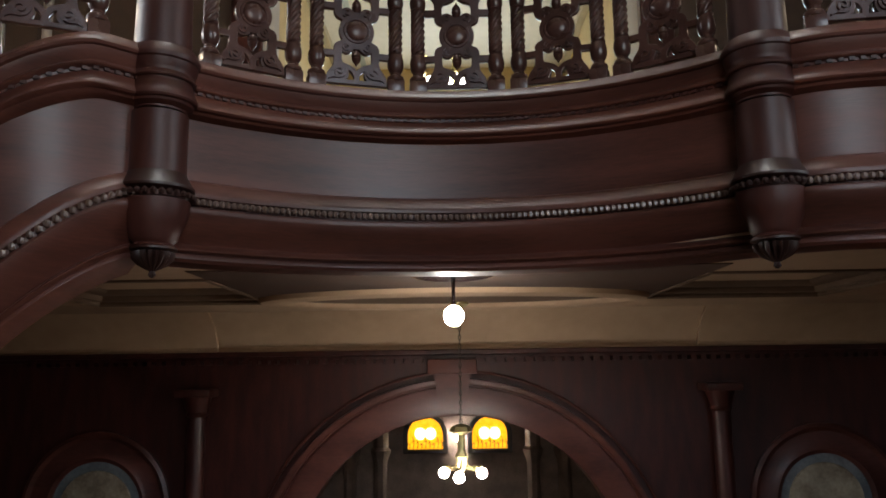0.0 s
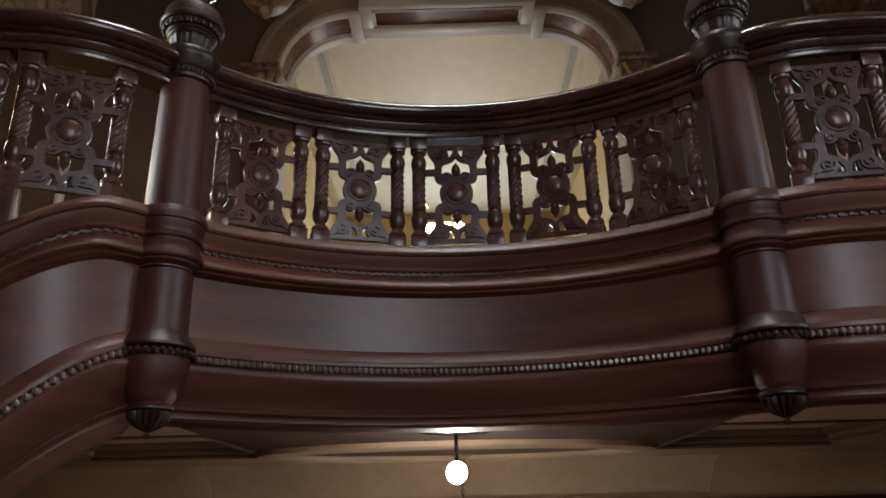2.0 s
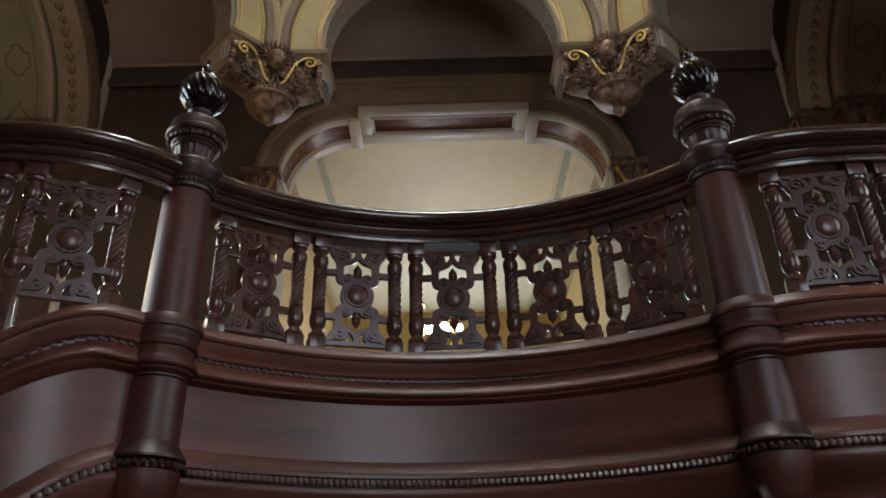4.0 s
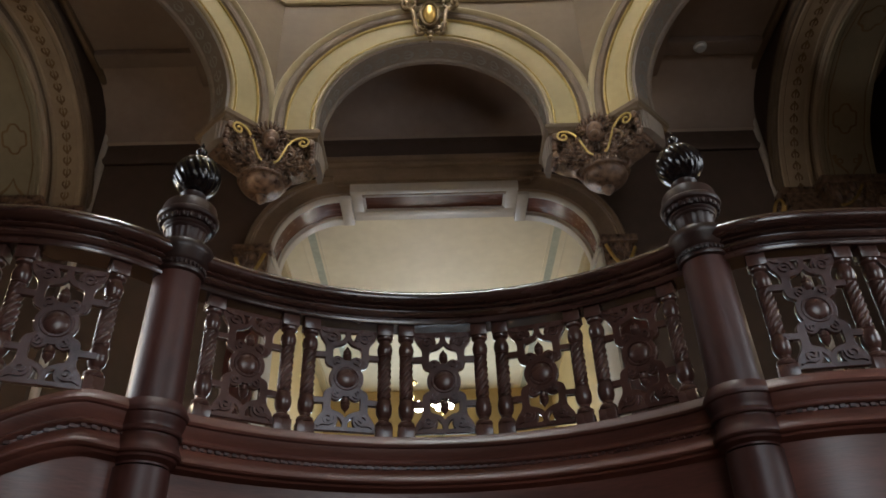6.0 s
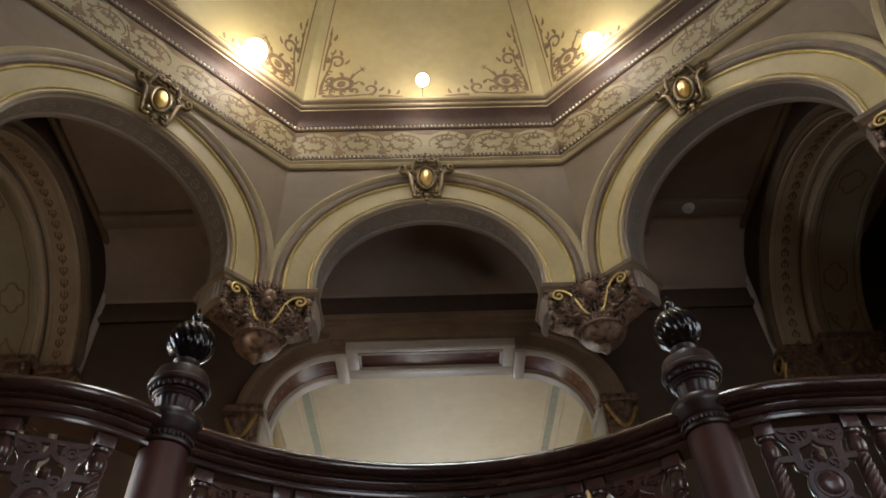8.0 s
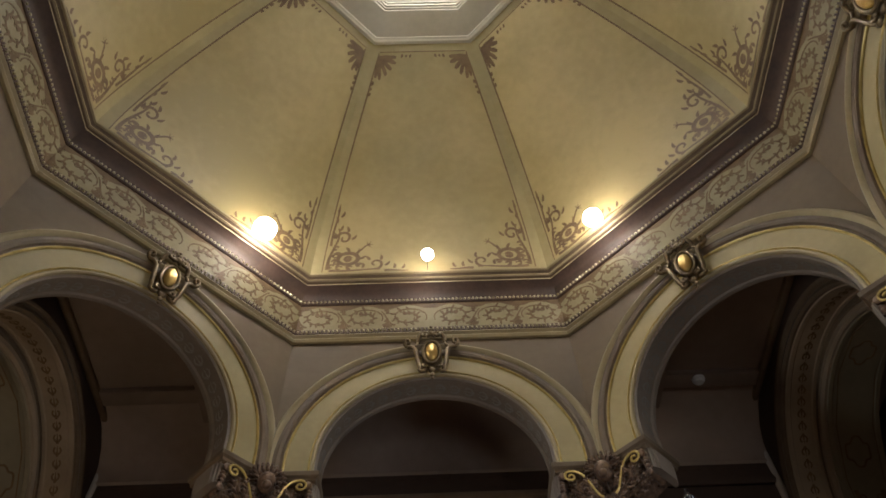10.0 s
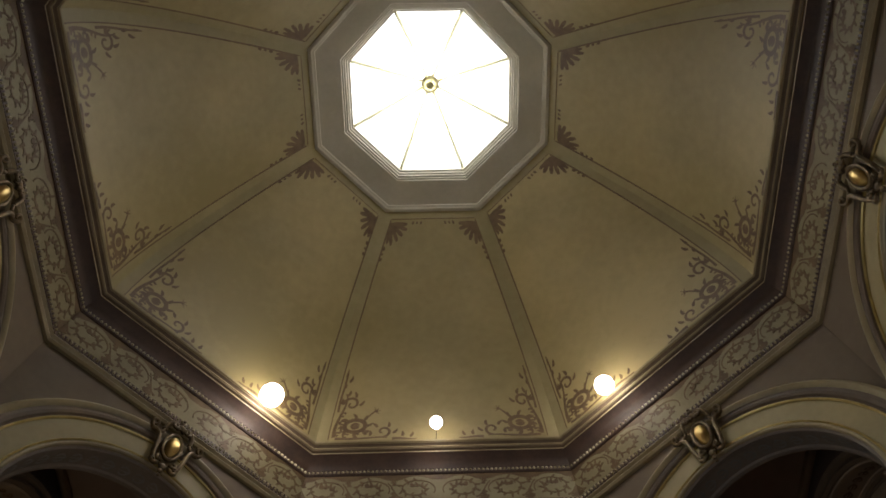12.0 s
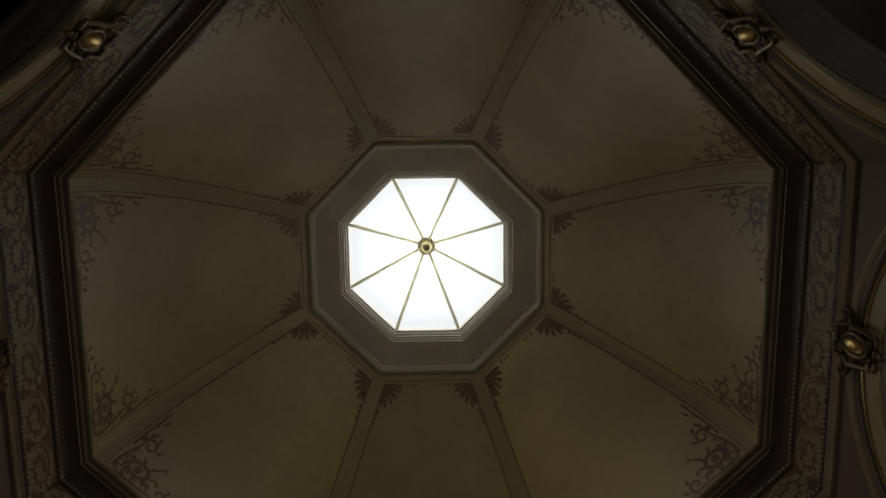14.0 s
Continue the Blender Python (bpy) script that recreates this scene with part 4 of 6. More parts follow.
# corbels at the eight corners
def corbel():
    root = empty("corbel", label="carved bronze-painted corbel with gilt scrolls and bowl drop", category="corbel", group="corbels of the rotunda")
    c, sn = math.cos(math.pi / 8), math.sin(math.pi / 8)
    rad = OA / c

    def plan(wing, inner, outer):
        pts = []
        for s in (1, -1):
            d, nn = Vector((s * c, -sn)), Vector((-s * sn, -c))
            e = [d * wing + nn * inner, d * wing - nn * outer]
            pts.append(e)
        return [pts[0][0], Vector((0, -inner / c)), pts[1][0], pts[1][1], Vector((0, outer / c)), pts[0][1]]

    def slab(bm, levels):
        rows = []
        for z, w, i, o in levels:
            rows.append([bm.verts.new((p.x, rad + p.y, z)) for p in plan(w, i, o)])
        for a, b in zip(rows, rows[1:]):
            for j in range(6):
                bm.faces.new((a[j], a[(j + 1) % 6], b[(j + 1) % 6], b[j]))
        bm.faces.new(rows[0]), bm.faces.new(rows[-1])
    def on(s, u, z, o=0.1):
        v = Vector((s * c, -sn)) * u + Vector((-s * sn, -c)) * o
        return (v.x, rad + v.y, z)
    bm = bmesh.new()
    slab(bm, [(8.53, 0.55, 0.06, 0.48), (8.545, 0.575, 0.09, 0.5), (8.58, 0.58, 0.095, 0.505), (8.6, 0.605, 0.12, 0.52), (8.65, 0.61, 0.125, 0.525), (8.665, 0.59, 0.11, 0.51)])
    part("abacus", bm, BROWNPAINT, root)
    # plain moulded cheeks that close the two ends
    for s in (-1, 1):
        d, nn, rows = Vector((s * c, -sn)), Vector((-s * sn, -c)), []
        bm = bmesh.new()
        for z in (8.29, 8.4, 8.54):
            k = 1 - 0.35 * (8.54 - z)
            ring = [d * u + nn * w for u, w in ((0.52, 0.05 * k), (0.565, 0.05 * k), (0.57, 0.02 * k), (0.585, 0.015 * k), (0.59, -0.03), (0.6, -0.04), (0.6, -0.34 * k), (0.585, -0.36 * k), (0.57, -0.43 * k), (0.52, -0.45 * k))]
            rows.append([bm.verts.new((p.x, rad + p.y, z)) for p in ring])
        for a, b in zip(rows, rows[1:]):
            for j in range(10):
                bm.faces.new((a[j], a[(j + 1) % 10], b[(j + 1) % 10], b[j]))
        bm.faces.new(rows[0]), bm.faces.new(rows[-1])
        part("end_cheek", bm, SOFFITBLUE, root, "plain greyish moulded cheek", smooth=False)
    # bell that narrows from the slab's outline to the round bowl
    bm, rows, n = bmesh.new(), [], 48
    top = plan(0.53, 0.03, 0.44)
    per = []
    for i in range(6):
        a, b = top[i], top[(i + 1) % 6]
        per += [a.lerp(b, j / 8) for j in range(8)]
    for q in range(15):
        f = q / 14
        z = 8.54 - 0.52 * f
        row = []
        for i, p in enumerate(per):
            ang = math.atan2(p.y - 0.1, p.x)
            ring = Vector((0.2 * math.cos(ang), -0.02 + 0.2 * math.sin(ang)))
            v = p.lerp(ring, f**1.7)
            nz = noise.noise(Vector((v.x * 14, v.y * 14, z * 14))) * 0.025
            d = (v - Vector((0, 0.1))).normalized() * (nz if 0 < q < 14 else 0)
            row.append(bm.verts.new((v.x + d.x, rad + v.y + d.y, z)))
        rows.append(row)
    for a, b in zip(rows, rows[1:]):
        for j in range(n):
            bm.faces.new((a[j], a[(j + 1) % n], b[(j + 1) % n], b[j]))
    bm.faces.new(rows[-1])
    part("carved_bell", bm, STONECARVE, root)
    # scrolling foliage on both wings
    bm = bmesh.new()
    rnd = random.Random(4)
    for s in (-1, 1):
        for u, z, r, w in ((0.42, 8.3, 0.075, 1), (0.3, 8.24, 0.08, -1), (0.36, 8.14, 0.05, 1), (0.46, 8.19, 0.04, -1), (0.22, 8.33, 0.045, 1), (0.2, 8.17, 0.05, -1)):
            o = 0.05 + 0.1 * (u < 0.35)
            tube(bm, [on(s, u + a, z + b, o + 0.02 * math.sin(i * 0.3)) for i, (a, b) in enumerate(spiral(0, 0, r, 0.014, 90, 90 + w * 500, 26))], 0.02, 6, lambda t: 1.15 - 0.45 * t)
            blob(bm, Matrix.Translation(on(s, u, z, o + 0.02)) @ Matrix.Diagonal((0.026, 0.026, 0.026, 1)), 10, 6)
            for i in range(9):
                a = 2 * math.pi * i / 9 + rnd.uniform(-0.2, 0.2)
                e, g = r * 1.12, r * 1.12 + 0.03 + 0.015 * rnd.random()
                tube(bm, [on(s, u + e * math.cos(a), z + e * math.sin(a), o), on(s, u + g * math.cos(a + 0.3), z + g * math.sin(a + 0.3), o + 0.025), on(s, u + g * 1.1 * math.cos(a + 0.7), z + g * 1.1 * math.sin(a + 0.7), o + 0.005)], 0.019, 6, lambda t: 1.2 - 0.8 * t)
        # fringe of small leaves along the lower edge, rolled ends and tassels
        for i in range(10):
            f = i / 9
            u, z = 0.52 - 0.32 * f, 8.14 - 0.1 * f
            tube(bm, [on(s, u, z + 0.04, 0.05 + 0.07 * f), on(s, u - 0.015, z + 0.01, 0.075 + 0.08 * f), on(s, u - 0.035, z - 0.005, 0.06 + 0.08 * f)], 0.02, 6, lambda t: 1.2 - 0.8 * t)
        for z, r, u in ((8.47, 0.05, 0.5), (8.2, 0.04, 0.53)):
            p, q = Vector(on(s, u, z, 0.12)), Vector(on(s, u, z, -0.12))
            tube(bm, [p.lerp(q, t) for t in (0, 0.04, 0.12, 0.2, 0.3, 1)], r, 14, lambda t: (0.7, 1.0, 1.0, 0.82, 0.95, 0.95)[int(round(t * 5))])
        for z, r in ((8.4, 0.034), (8.35, 0.04), (8.3, 0.036), (8.255, 0.03)):
            blob(bm, Matrix.Translation(on(s, 0.52, z, 0.07)) @ Matrix.Diagonal((r, r, r, 1)), 10, 6)
        # small scrolls that clasp the bowl
        tube(bm, [on(s, 0.24 + a, 8.0 + b, 0.0) for a, b in spiral(0, 0, 0.07, 0.015, 60, -330, 18)], 0.024, 6, lambda t: 1.1 - 0.4 * t)
        for i in range(5):
            f = i / 4
            tube(bm, [on(s, 0.03 + 0.17 * f, 8.03, 0.2 - 0.08 * f), on(s, 0.04 + 0.18 * f, 8.1, 0.23 - 0.1 * f), on(s, 0.05 + 0.2 * f, 8.15, 0.2 - 0.1 * f)], 0.034, 6, lambda t: 1.15 - 0.7 * t)
    part("carved_leaves", bm, STONECARVE, root, kind="stuff")
    # radiate boss at the angle: plain dome, two rings of petals
    bm = bmesh.new()
    hub = Matrix.Translation((0, rad - 0.25, 8.42)) @ Matrix.Rotation(radians(24), 4, "X")
    blob(bm, hub @ Matrix.Translation((0, -0.02, -0.01)) @ Matrix.Diagonal((0.1, 0.09, 0.12, 1)), 18, 12)
    blob(bm, hub @ Matrix.Translation((0, -0.09, -0.045)) @ Matrix.Diagonal((0.05, 0.05, 0.05, 1)), 14, 8)
    for rr, n, ln, y in ((0.115, 17, 0.05, 0.0), (0.155, 22, 0.05, 0.03), (0.19, 26, 0.045, 0.06)):
        for i in range(n):
            a = 2 * math.pi * (i + 0.5 * (n % 2)) / n
            blob(bm, hub @ Matrix.Translation((rr * math.cos(a), y, rr * math.sin(a))) @ Matrix.Rotation(-a, 4, "Y") @ Matrix.Diagonal((ln, 0.024, 0.019, 1)), 8, 5)
    part("radiate_boss", bm, STONECARVE, root, "carved boss with radiating petals")
    bm = bmesh.new()
    at = Matrix.Translation((0, rad - 0.04, 0))
    lathe(bm, [(0.16, 8.12), (0.19, 8.07), (0.2, 8.03), (0.225, 8.01), (0.26, 7.995), (0.268, 7.978), (0.262, 7.962), (0.235, 7.954), (0.238, 7.935), (0.225, 7.9), (0.19, 7.86), (0.14, 7.828), (0.09, 7.806), (0.062, 7.796), (0.07, 7.78), (0.062, 7.755), (0.04, 7.725), (0.02, 7.705), (0.004, 7.695)], 36, at)
    for i in range(36):
        a = 2 * math.pi * i / 36
        blob(bm, at @ Matrix.Translation((0.25 * math.cos(a), 0.25 * math.sin(a), 8.012)) @ Matrix.Diagonal((0.022, 0.022, 0.022, 1)), 6, 4)
    part("bowl", bm, STONECARVE, root)
    bm = bmesh.new()
    for s in (-1, 1):
        tube(bm, [on(s, u, z, o) for u, z, o in bez((0.15, 8.12, 0.2), (0.25, 8.13, 0.2), (0.23, 8.47, 0.16), (0.4, 8.51, 0.135), 16)], 0.013, 6)
        tube(bm, [on(s, 0.43 + u, 8.44 + v, 0.135) for u, v in spiral(0, 0, 0.075, 0.012, 110, -360, 20)], 0.013, 6)
    part("gilt_scroll", bm, GILT, root, "gilt scroll edging")
    return root


# the first corner lies between faces 0 and 7
cb = corbel()
cb.matrix_basis = pose(0, 0, 0, 0, 0, -22.5)
for k in range(1, 8):
    copy_thing(cb, pose(0, 0, 0, 0, 0, -22.5 + 45 * k))

# spotlights on the cornice
def cornice_lamp(x, y, r, label):
    root = empty("cornice_lamp", Matrix.Translation((x, y, 0)), label, "lamp", "bare bulbs on the cornice")
    bm = bmesh.new()
    d = Vector((x, y)).normalized()
    tube(bm, [(d.x * 0.34, d.y * 0.34, 12.03), (d.x * 0.2, d.y * 0.2, 12.02), (d.x * (r + 0.03), d.y * (r + 0.03), 11.98), (d.x * 0.8 * r, d.y * 0.8 * r, 11.95)], 0.006, 8)
    part("bracket", bm, CREAMLIGHT, root)
    bm = bmesh.new()
    blob(bm, Matrix.Translation((0, 0, 11.92)) @ Matrix.Diagonal((r, r, r, 1)), 16, 10)
    part("bulb", bm, BULB, root, "glowing white bulb")
    return root


# radii include the bloom round each bulb; the bulbs themselves are smaller
cornice_lamp(-2.22, 3.27, 0.16, "glowing bulb on the cornice ledge, drawn larger to take in its bloom")
cornice_lamp(-0.02, 3.765, 0.087, "small glowing bulb on the cornice ledge")
cornice_lamp(2.257, 3.234, 0.13, "glowing bulb on the cornice ledge, drawn larger to take in its bloom")

# ---- gallery: floor, ceiling, walls, side arches, doorway ----
def slab_between(name, pts, y_far, z0, z1, material, label):
    bm, rows = bmesh.new(), []
    for x, y in pts:
        rows.append([bm.verts.new(p) for p in ((x, y + 0.06, z0), (x, y + 0.06, z1), (x, y_far, z1), (x, y_far, z0))])
    for a, b in zip(rows, rows[1:]):
        for j in range(4):
            bm.faces.new((a[j], a[(j + 1) % 4], b[(j + 1) % 4], b[j]))
    bm.faces.new(rows[0]), bm.faces.new(rows[-1][::-1])
    return part(name, bm, material, None, label, kind="structure", category=name.split("_")[-1])


EDGE = LEFT[:-1] + MID + RIGHT[1:]
EDGE = [(0.95 * x, 0.95 * y - 0.149) for x, y in EDGE]
EDGE = [(-SIDE_X, EDGE[0][1])] + EDGE + [(SIDE_X, EDGE[-1][1])]
slab_between("gallery_floor", EDGE, BACK_Y, 3.86, GAL_Z, FLOORWOOD, "dark boarded gallery floor round the well")
slab_between("lower_ceiling", EDGE, BACK_Y, LOW_CEIL + 0.12, 3.8, PLASTER, "tan plaster ceiling below the gallery")
slab_between("ceiling_border", EDGE, 3.0, LOW_CEIL, LOW_CEIL + 0.125, PLASTER, "tan plaster border along the balcony edge")
bm = bmesh.new()
box(bm, -SIDE_X, SIDE_X, 4.72, BACK_Y, LOW_CEIL, LOW_CEIL + 0.125)
part("ceiling_border", bm, PLASTER, None, "tan plaster border before the cove", kind="structure", category="ceiling", smooth=False)
for x0, x1 in ((-SIDE_X, -3.15), (-1.62, 1.62), (3.15, SIDE_X)):
    bm = bmesh.new()
    box(bm, x0, x1, 2.99, 4.73, LOW_CEIL + 0.002, LOW_CEIL + 0.125)
    part("ceiling_rib", bm, PLASTER, None, "broad plaster rib between the coffers", kind="structure", category="ceiling", smooth=False)

# gallery ceiling: slab outside the octagon
def ceiling_piece(k):
    r0, r1 = OA + DEPTH - 0.02, 9.4
    return [on_face(k, -r0 * T8, r0, 0), on_face(k, r0 * T8, r0, 0), on_face(k, r1 * T8, r1, 0), on_face(k, -r1 * T8, r1, 0)]


bm = bmesh.new()
for k in range(8):
    lo = [bm.verts.new((p.x, p.y, GAL_CEIL)) for p in ceiling_piece(k)]
    hi = [bm.verts.new((p.x, p.y, GAL_CEIL + 0.14)) for p in ceiling_piece(k)]
    bm.faces.new(lo), bm.faces.new(hi[::-1])
    for j in range(4):
        bm.faces.new((lo[j], lo[(j + 1) % 4], hi[(j + 1) % 4], hi[j]))
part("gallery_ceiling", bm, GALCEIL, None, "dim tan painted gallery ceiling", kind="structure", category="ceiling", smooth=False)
# shell that closes the dome's outside
bm = bmesh.new()
oct_ring(bm, [(4.5, 10.88), (4.5, 12.3), (5.2, 12.3), (5.2, 10.96)])
part("drum_wall", bm, TAUPE, None, "plain plaster drum wall behind the frieze", kind="structure", category="wall")

SA_Y, SA_Z, SA_R = 4.2, 8.6, 1.5
WALL_TOP = GAL_CEIL


def side_wall(sx, sy):
    """Wall beside the gallery with a deep painted arch; built facing -y, then turned."""
    turn = Matrix.Translation((sx * SIDE_X, sy * SA_Y, 0)) @ Matrix.Rotation(-sx * math.pi / 2, 4, "Z")
    root = empty("side_arch_wall", turn, "brown painted gallery wall with a deep banded arch on carved capitals", "wall", "side walls of the gallery", "structure")
    R1, R2, ST = 1.74, 1.5, 0.42
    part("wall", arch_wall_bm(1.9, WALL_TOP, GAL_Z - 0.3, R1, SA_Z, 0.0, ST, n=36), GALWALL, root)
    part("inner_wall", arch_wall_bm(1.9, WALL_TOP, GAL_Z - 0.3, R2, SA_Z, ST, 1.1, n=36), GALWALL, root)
    foot = 8.8
    for name, m, r, y, prof in (
        ("outer_roll", BROWNPAINT, R1, 0.0, [(0.0, -0.01), (0.0, 0.03), (0.03, 0.06), (0.07, 0.045), (0.09, 0.02), (0.12, 0.06), (0.16, 0.07), (0.18, 0.03), (0.18, -0.01)]),
        ("brown_groove", BROWNPAINT, R2, ST, [(0.12, -0.01), (0.12, 0.012), (0.15, 0.03), (0.18, 0.012), (0.23, 0.02), (0.23, -0.01)]),
        ("cream_roll", SIDECREAM, R2, ST, [(0.0, -0.02), (0.0, 0.03), (0.03, 0.06), (0.09, 0.06), (0.122, 0.02), (0.122, -0.02)]),
    ):
        bm = bmesh.new()
        arch_band(bm, prof, r, SA_Z, foot, y, half=1.895, n=36, mitre=0)
        part(name, bm, m, root)
    for name, m, r, y0, y1, lab in (("stencil_soffit", SIDECREAM, R1, 0.0, ST, "tan painted underside of the outer arch"), ("soffit_lining", OLIVE, R2, ST, 1.1, "dull olive painted underside of the inner arch")):
        bm = bmesh.new()
        fr = [(Vector((x, y0, z)), Vector((dx, 0, dz)), Vector((0, 1, 0))) for x, z, (dx, dz) in arch_samples(r, 36, SA_Z, foot)]
        w = y1 - y0
        sweep(bm, fr, [(-0.004, 0.0), (-0.018, 0.012), (-0.018, 0.06), (-0.006, 0.075), (-0.006, w - 0.075), (-0.018, w - 0.06), (-0.018, w - 0.01), (-0.004, w), (0.02, w), (0.02, 0.0)])
        sl = part(name, bm, m, root, lab)
        bm = bmesh.new()
        n = 34 if r == R1 else 7
        for i in range(n):
            a = math.pi * (i + 0.5) / n

            def at(u, v, o):
                b = a + u / r
                return Vector(((r - 0.012 - o) * math.cos(b), (y0 + y1) / 2 + v, SA_Z + (r - 0.012 - o) * math.sin(b)))
            if r == R1:
                for e in (-1, 1):
                    ribbon(bm, [(u, e * v) for u, v in bez((-0.05, 0.0), (-0.02, 0.05), (0.02, 0.06), (0.045, 0.025), 7)], 0.022, 0.003, at)
                ribbon(bm, [(-0.07, 0), (0.07, 0)], 0.03, 0.003, at, lambda t: 1.1 - t)
            else:
                for e in (-1, 1):
                    ribbon(bm, [(-0.345, e * 0.235), (0.345, e * 0.235)], 0.014, 0.003, at)
                    if i in (1, 3, 5):
                        for d in (-1, 1):
                            ribbon(bm, [(d * u, e * v) for u, v in bez((0.19, 0.0), (0.2, 0.07), (0.1, 0.06), (0.1, 0.1), 9) + bez((0.1, 0.1), (0.1, 0.16), (0.05, 0.15), (0.0, 0.15), 7)[1:]], 0.026, 0.003, at)
                    elif i in (0, 6):
                        ribbon(bm, [(u, e * v) for u, v in bez((-0.2, 0.17), (0.0, 0.16), (-0.06, 0.06), (0.16, 0.0), 12)], 0.05, 0.003, at, lambda t: 1.2 - 0.9 * t)
                        ribbon(bm, [(u, e * v) for u, v in spiral(-0.1, 0.1, 0.06, 0.012, 0, 400, 14)], 0.022, 0.003, at)
        part("stencil", bm, STENCIL, sl, "reddish brown stencil", kind="stuff")
    for s in (-1, 1):
        bm = bmesh.new()
        rnd = random.Random(7)
        xa, xb = sorted((s * (R1 - 0.1), s * 1.9))
        box(bm, xa, xb, -0.1, 0.5, foot - 0.1, foot + 0.01, bevel=0.015)
        box(bm, *sorted((s * (R2 - 0.1), s * 1.88)), 0.32, 1.15, foot - 0.1, foot + 0.008, bevel=0.015)
        box(bm, *sorted((s * (R2 - 0.06), s * 1.88)), 0.36, 1.1, foot - 0.62, foot - 0.1)
        box(bm, xa + 0.03, xb - 0.01, -0.05, 0.46, foot - 0.62, foot - 0.1)
        box(bm, xa - 0.01, xb, -0.09, 0.48, foot - 0.68, foot - 0.6, bevel=0.012)
        for i in range(46):
            rr = 0.035 + 0.03 * rnd.random()
            blob(bm, Matrix.Translation((xa + 0.05 + (xb - xa - 0.08) * rnd.random(), -0.05 - 0.04 * rnd.random(), foot - 0.56 + 0.42 * rnd.random())) @ Matrix.Diagonal((rr, rr, rr * 1.5, 1)), 8, 5)
        for i in range(30):
            rr = 0.035 + 0.03 * rnd.random()
            blob(bm, Matrix.Translation((s * (R2 - 0.06), 0.4 + 0.65 * rnd.random(), foot - 0.56 + 0.42 * rnd.random())) @ Matrix.Diagonal((rr, rr, rr * 1.5, 1)), 8, 5)
        cap = part("capital", bm, STONECARVE, root)
        bm = bmesh.new()
        xm = (xa + xb) / 2
        tube(bm, [(xm + 0.13 * math.cos(a), -0.14, foot - 0.24 + 0.1 * math.sin(a)) for a in (radians(200 - 25 * i) for i in range(14))], 0.022, 6)
        tube(bm, [(xm - 0.15 + 0.3 * t, -0.13, foot - 0.5 + 0.2 * t * t) for t in (i / 8 for i in range(9))], 0.02, 6)
        tube(bm, [(s * (R2 - 0.13), 0.42 + 0.35 * t, foot - 0.5 + 0.3 * t * t) for t in (i / 8 for i in range(9))], 0.02, 6)
        part("gilt_scroll", bm, GOLD, cap, "gilt scroll edging")
    # end wall of the deep recess, with a painted panel
    bm = bmesh.new()
    box(bm, -1.95, 1.95, 1.9, 2.0, GAL_Z - 0.3, WALL_TOP)
    box(bm, -1.95, -1.85, 1.05, 2.0, GAL_Z - 0.3, WALL_TOP)
    box(bm, 1.85, 1.95, 1.05, 2.0, GAL_Z - 0.3, WALL_TOP)
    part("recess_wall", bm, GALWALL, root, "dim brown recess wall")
    return root


for sx in (-1, 1):
    for sy in (-1, 1):
        side_wall(sx, sy)

# corner beads and ceiling mouldings of the gallery
for sx in (-1, 1):
    bm = bmesh.new()
    lathe(bm, [(0.06, GAL_Z), (0.06, GAL_CEIL)], 12, Matrix.Translation((sx * (SIDE_X - 0.02), BACK_Y - 0.02, 0)))
    part("corner_trim", bm, LINTEL, None, "slim greyish corner bead of the gallery", kind="structure", category="trim")
    bm = bmesh.new()
    box(bm, *sorted((sx * (SIDE_X - 0.1), sx * SIDE_X)), 2.3, BACK_Y, GAL_CEIL - 0.1, GAL_CEIL + 0.01, bevel=0.03)
    part("ceiling_trim", bm, BROWNPAINT, None, "brown moulding along the gallery ceiling", kind="structure", category="trim")

bm = bmesh.new()
box(bm, -SIDE_X, SIDE_X, BACK_Y - 0.03, BACK_Y + 0.05, 9.66, 10.0)
for i in range(46):
    box(bm, -4.5 + 0.2 * i, -4.4 + 0.2 * i, BACK_Y - 0.045, BACK_Y, 9.74, 9.92)
part("wall_frieze_band", bm, DARKBROWN, None, "dark brown patterned band below the gallery ceiling", kind="structure", category="trim", smooth=False)
bm = bmesh.new()
sweep(bm, [(Vector((x, BACK_Y, 0)), Vector((0, -1, 0)), UP) for x in (-SIDE_X, SIDE_X)], [(-0.02, 9.99), (0.05, 9.99), (0.07, 10.02), (0.06, 10.06), (0.1, 10.3), (0.22, 10.5), (0.45, 10.68), (0.8, 10.79), (0.8, 10.82), (-0.02, 10.82)])
part("gallery_cove", bm, GALCEIL, None, "dim tan cove of the gallery ceiling", kind="structure", category="cornice")

# alcoves beyond the rotunda's two side arches
for sx in (-1, 1):
    bm = bmesh.new()
    x0, x1 = sorted((sx * 6.3, sx * 6.45))
    box(bm, x0, x1, -2.2, 2.2, 0, WALL_TOP)
    part("wall_east" if sx > 0 else "wall_west", bm, GALWALL, None, "plain dim brown end wall", kind="structure", category="wall", smooth=False)

# back wall (with doorway) above the gallery
DO_X, DO_Z, DO_R, DO_BACK = 2.11, 8.15, 0.86, 6.69


def door_outline(grow=0.0, low=GAL_Z, n=14):
    """Doorway outline: jambs, quarter-round shoulders, flat head."""
    pts = [(-DO_X - grow, low), (-DO_X - grow, DO_Z)]
    for i in range(1, n + 1):
        a = radians(180 - 90 * i / n)
        pts.append((-DO_X + DO_R + (DO_R + grow) * math.cos(a), DO_Z + (DO_R + grow) * math.sin(a)))
    return pts + [(-x, z) for x, z in pts[::-1]]


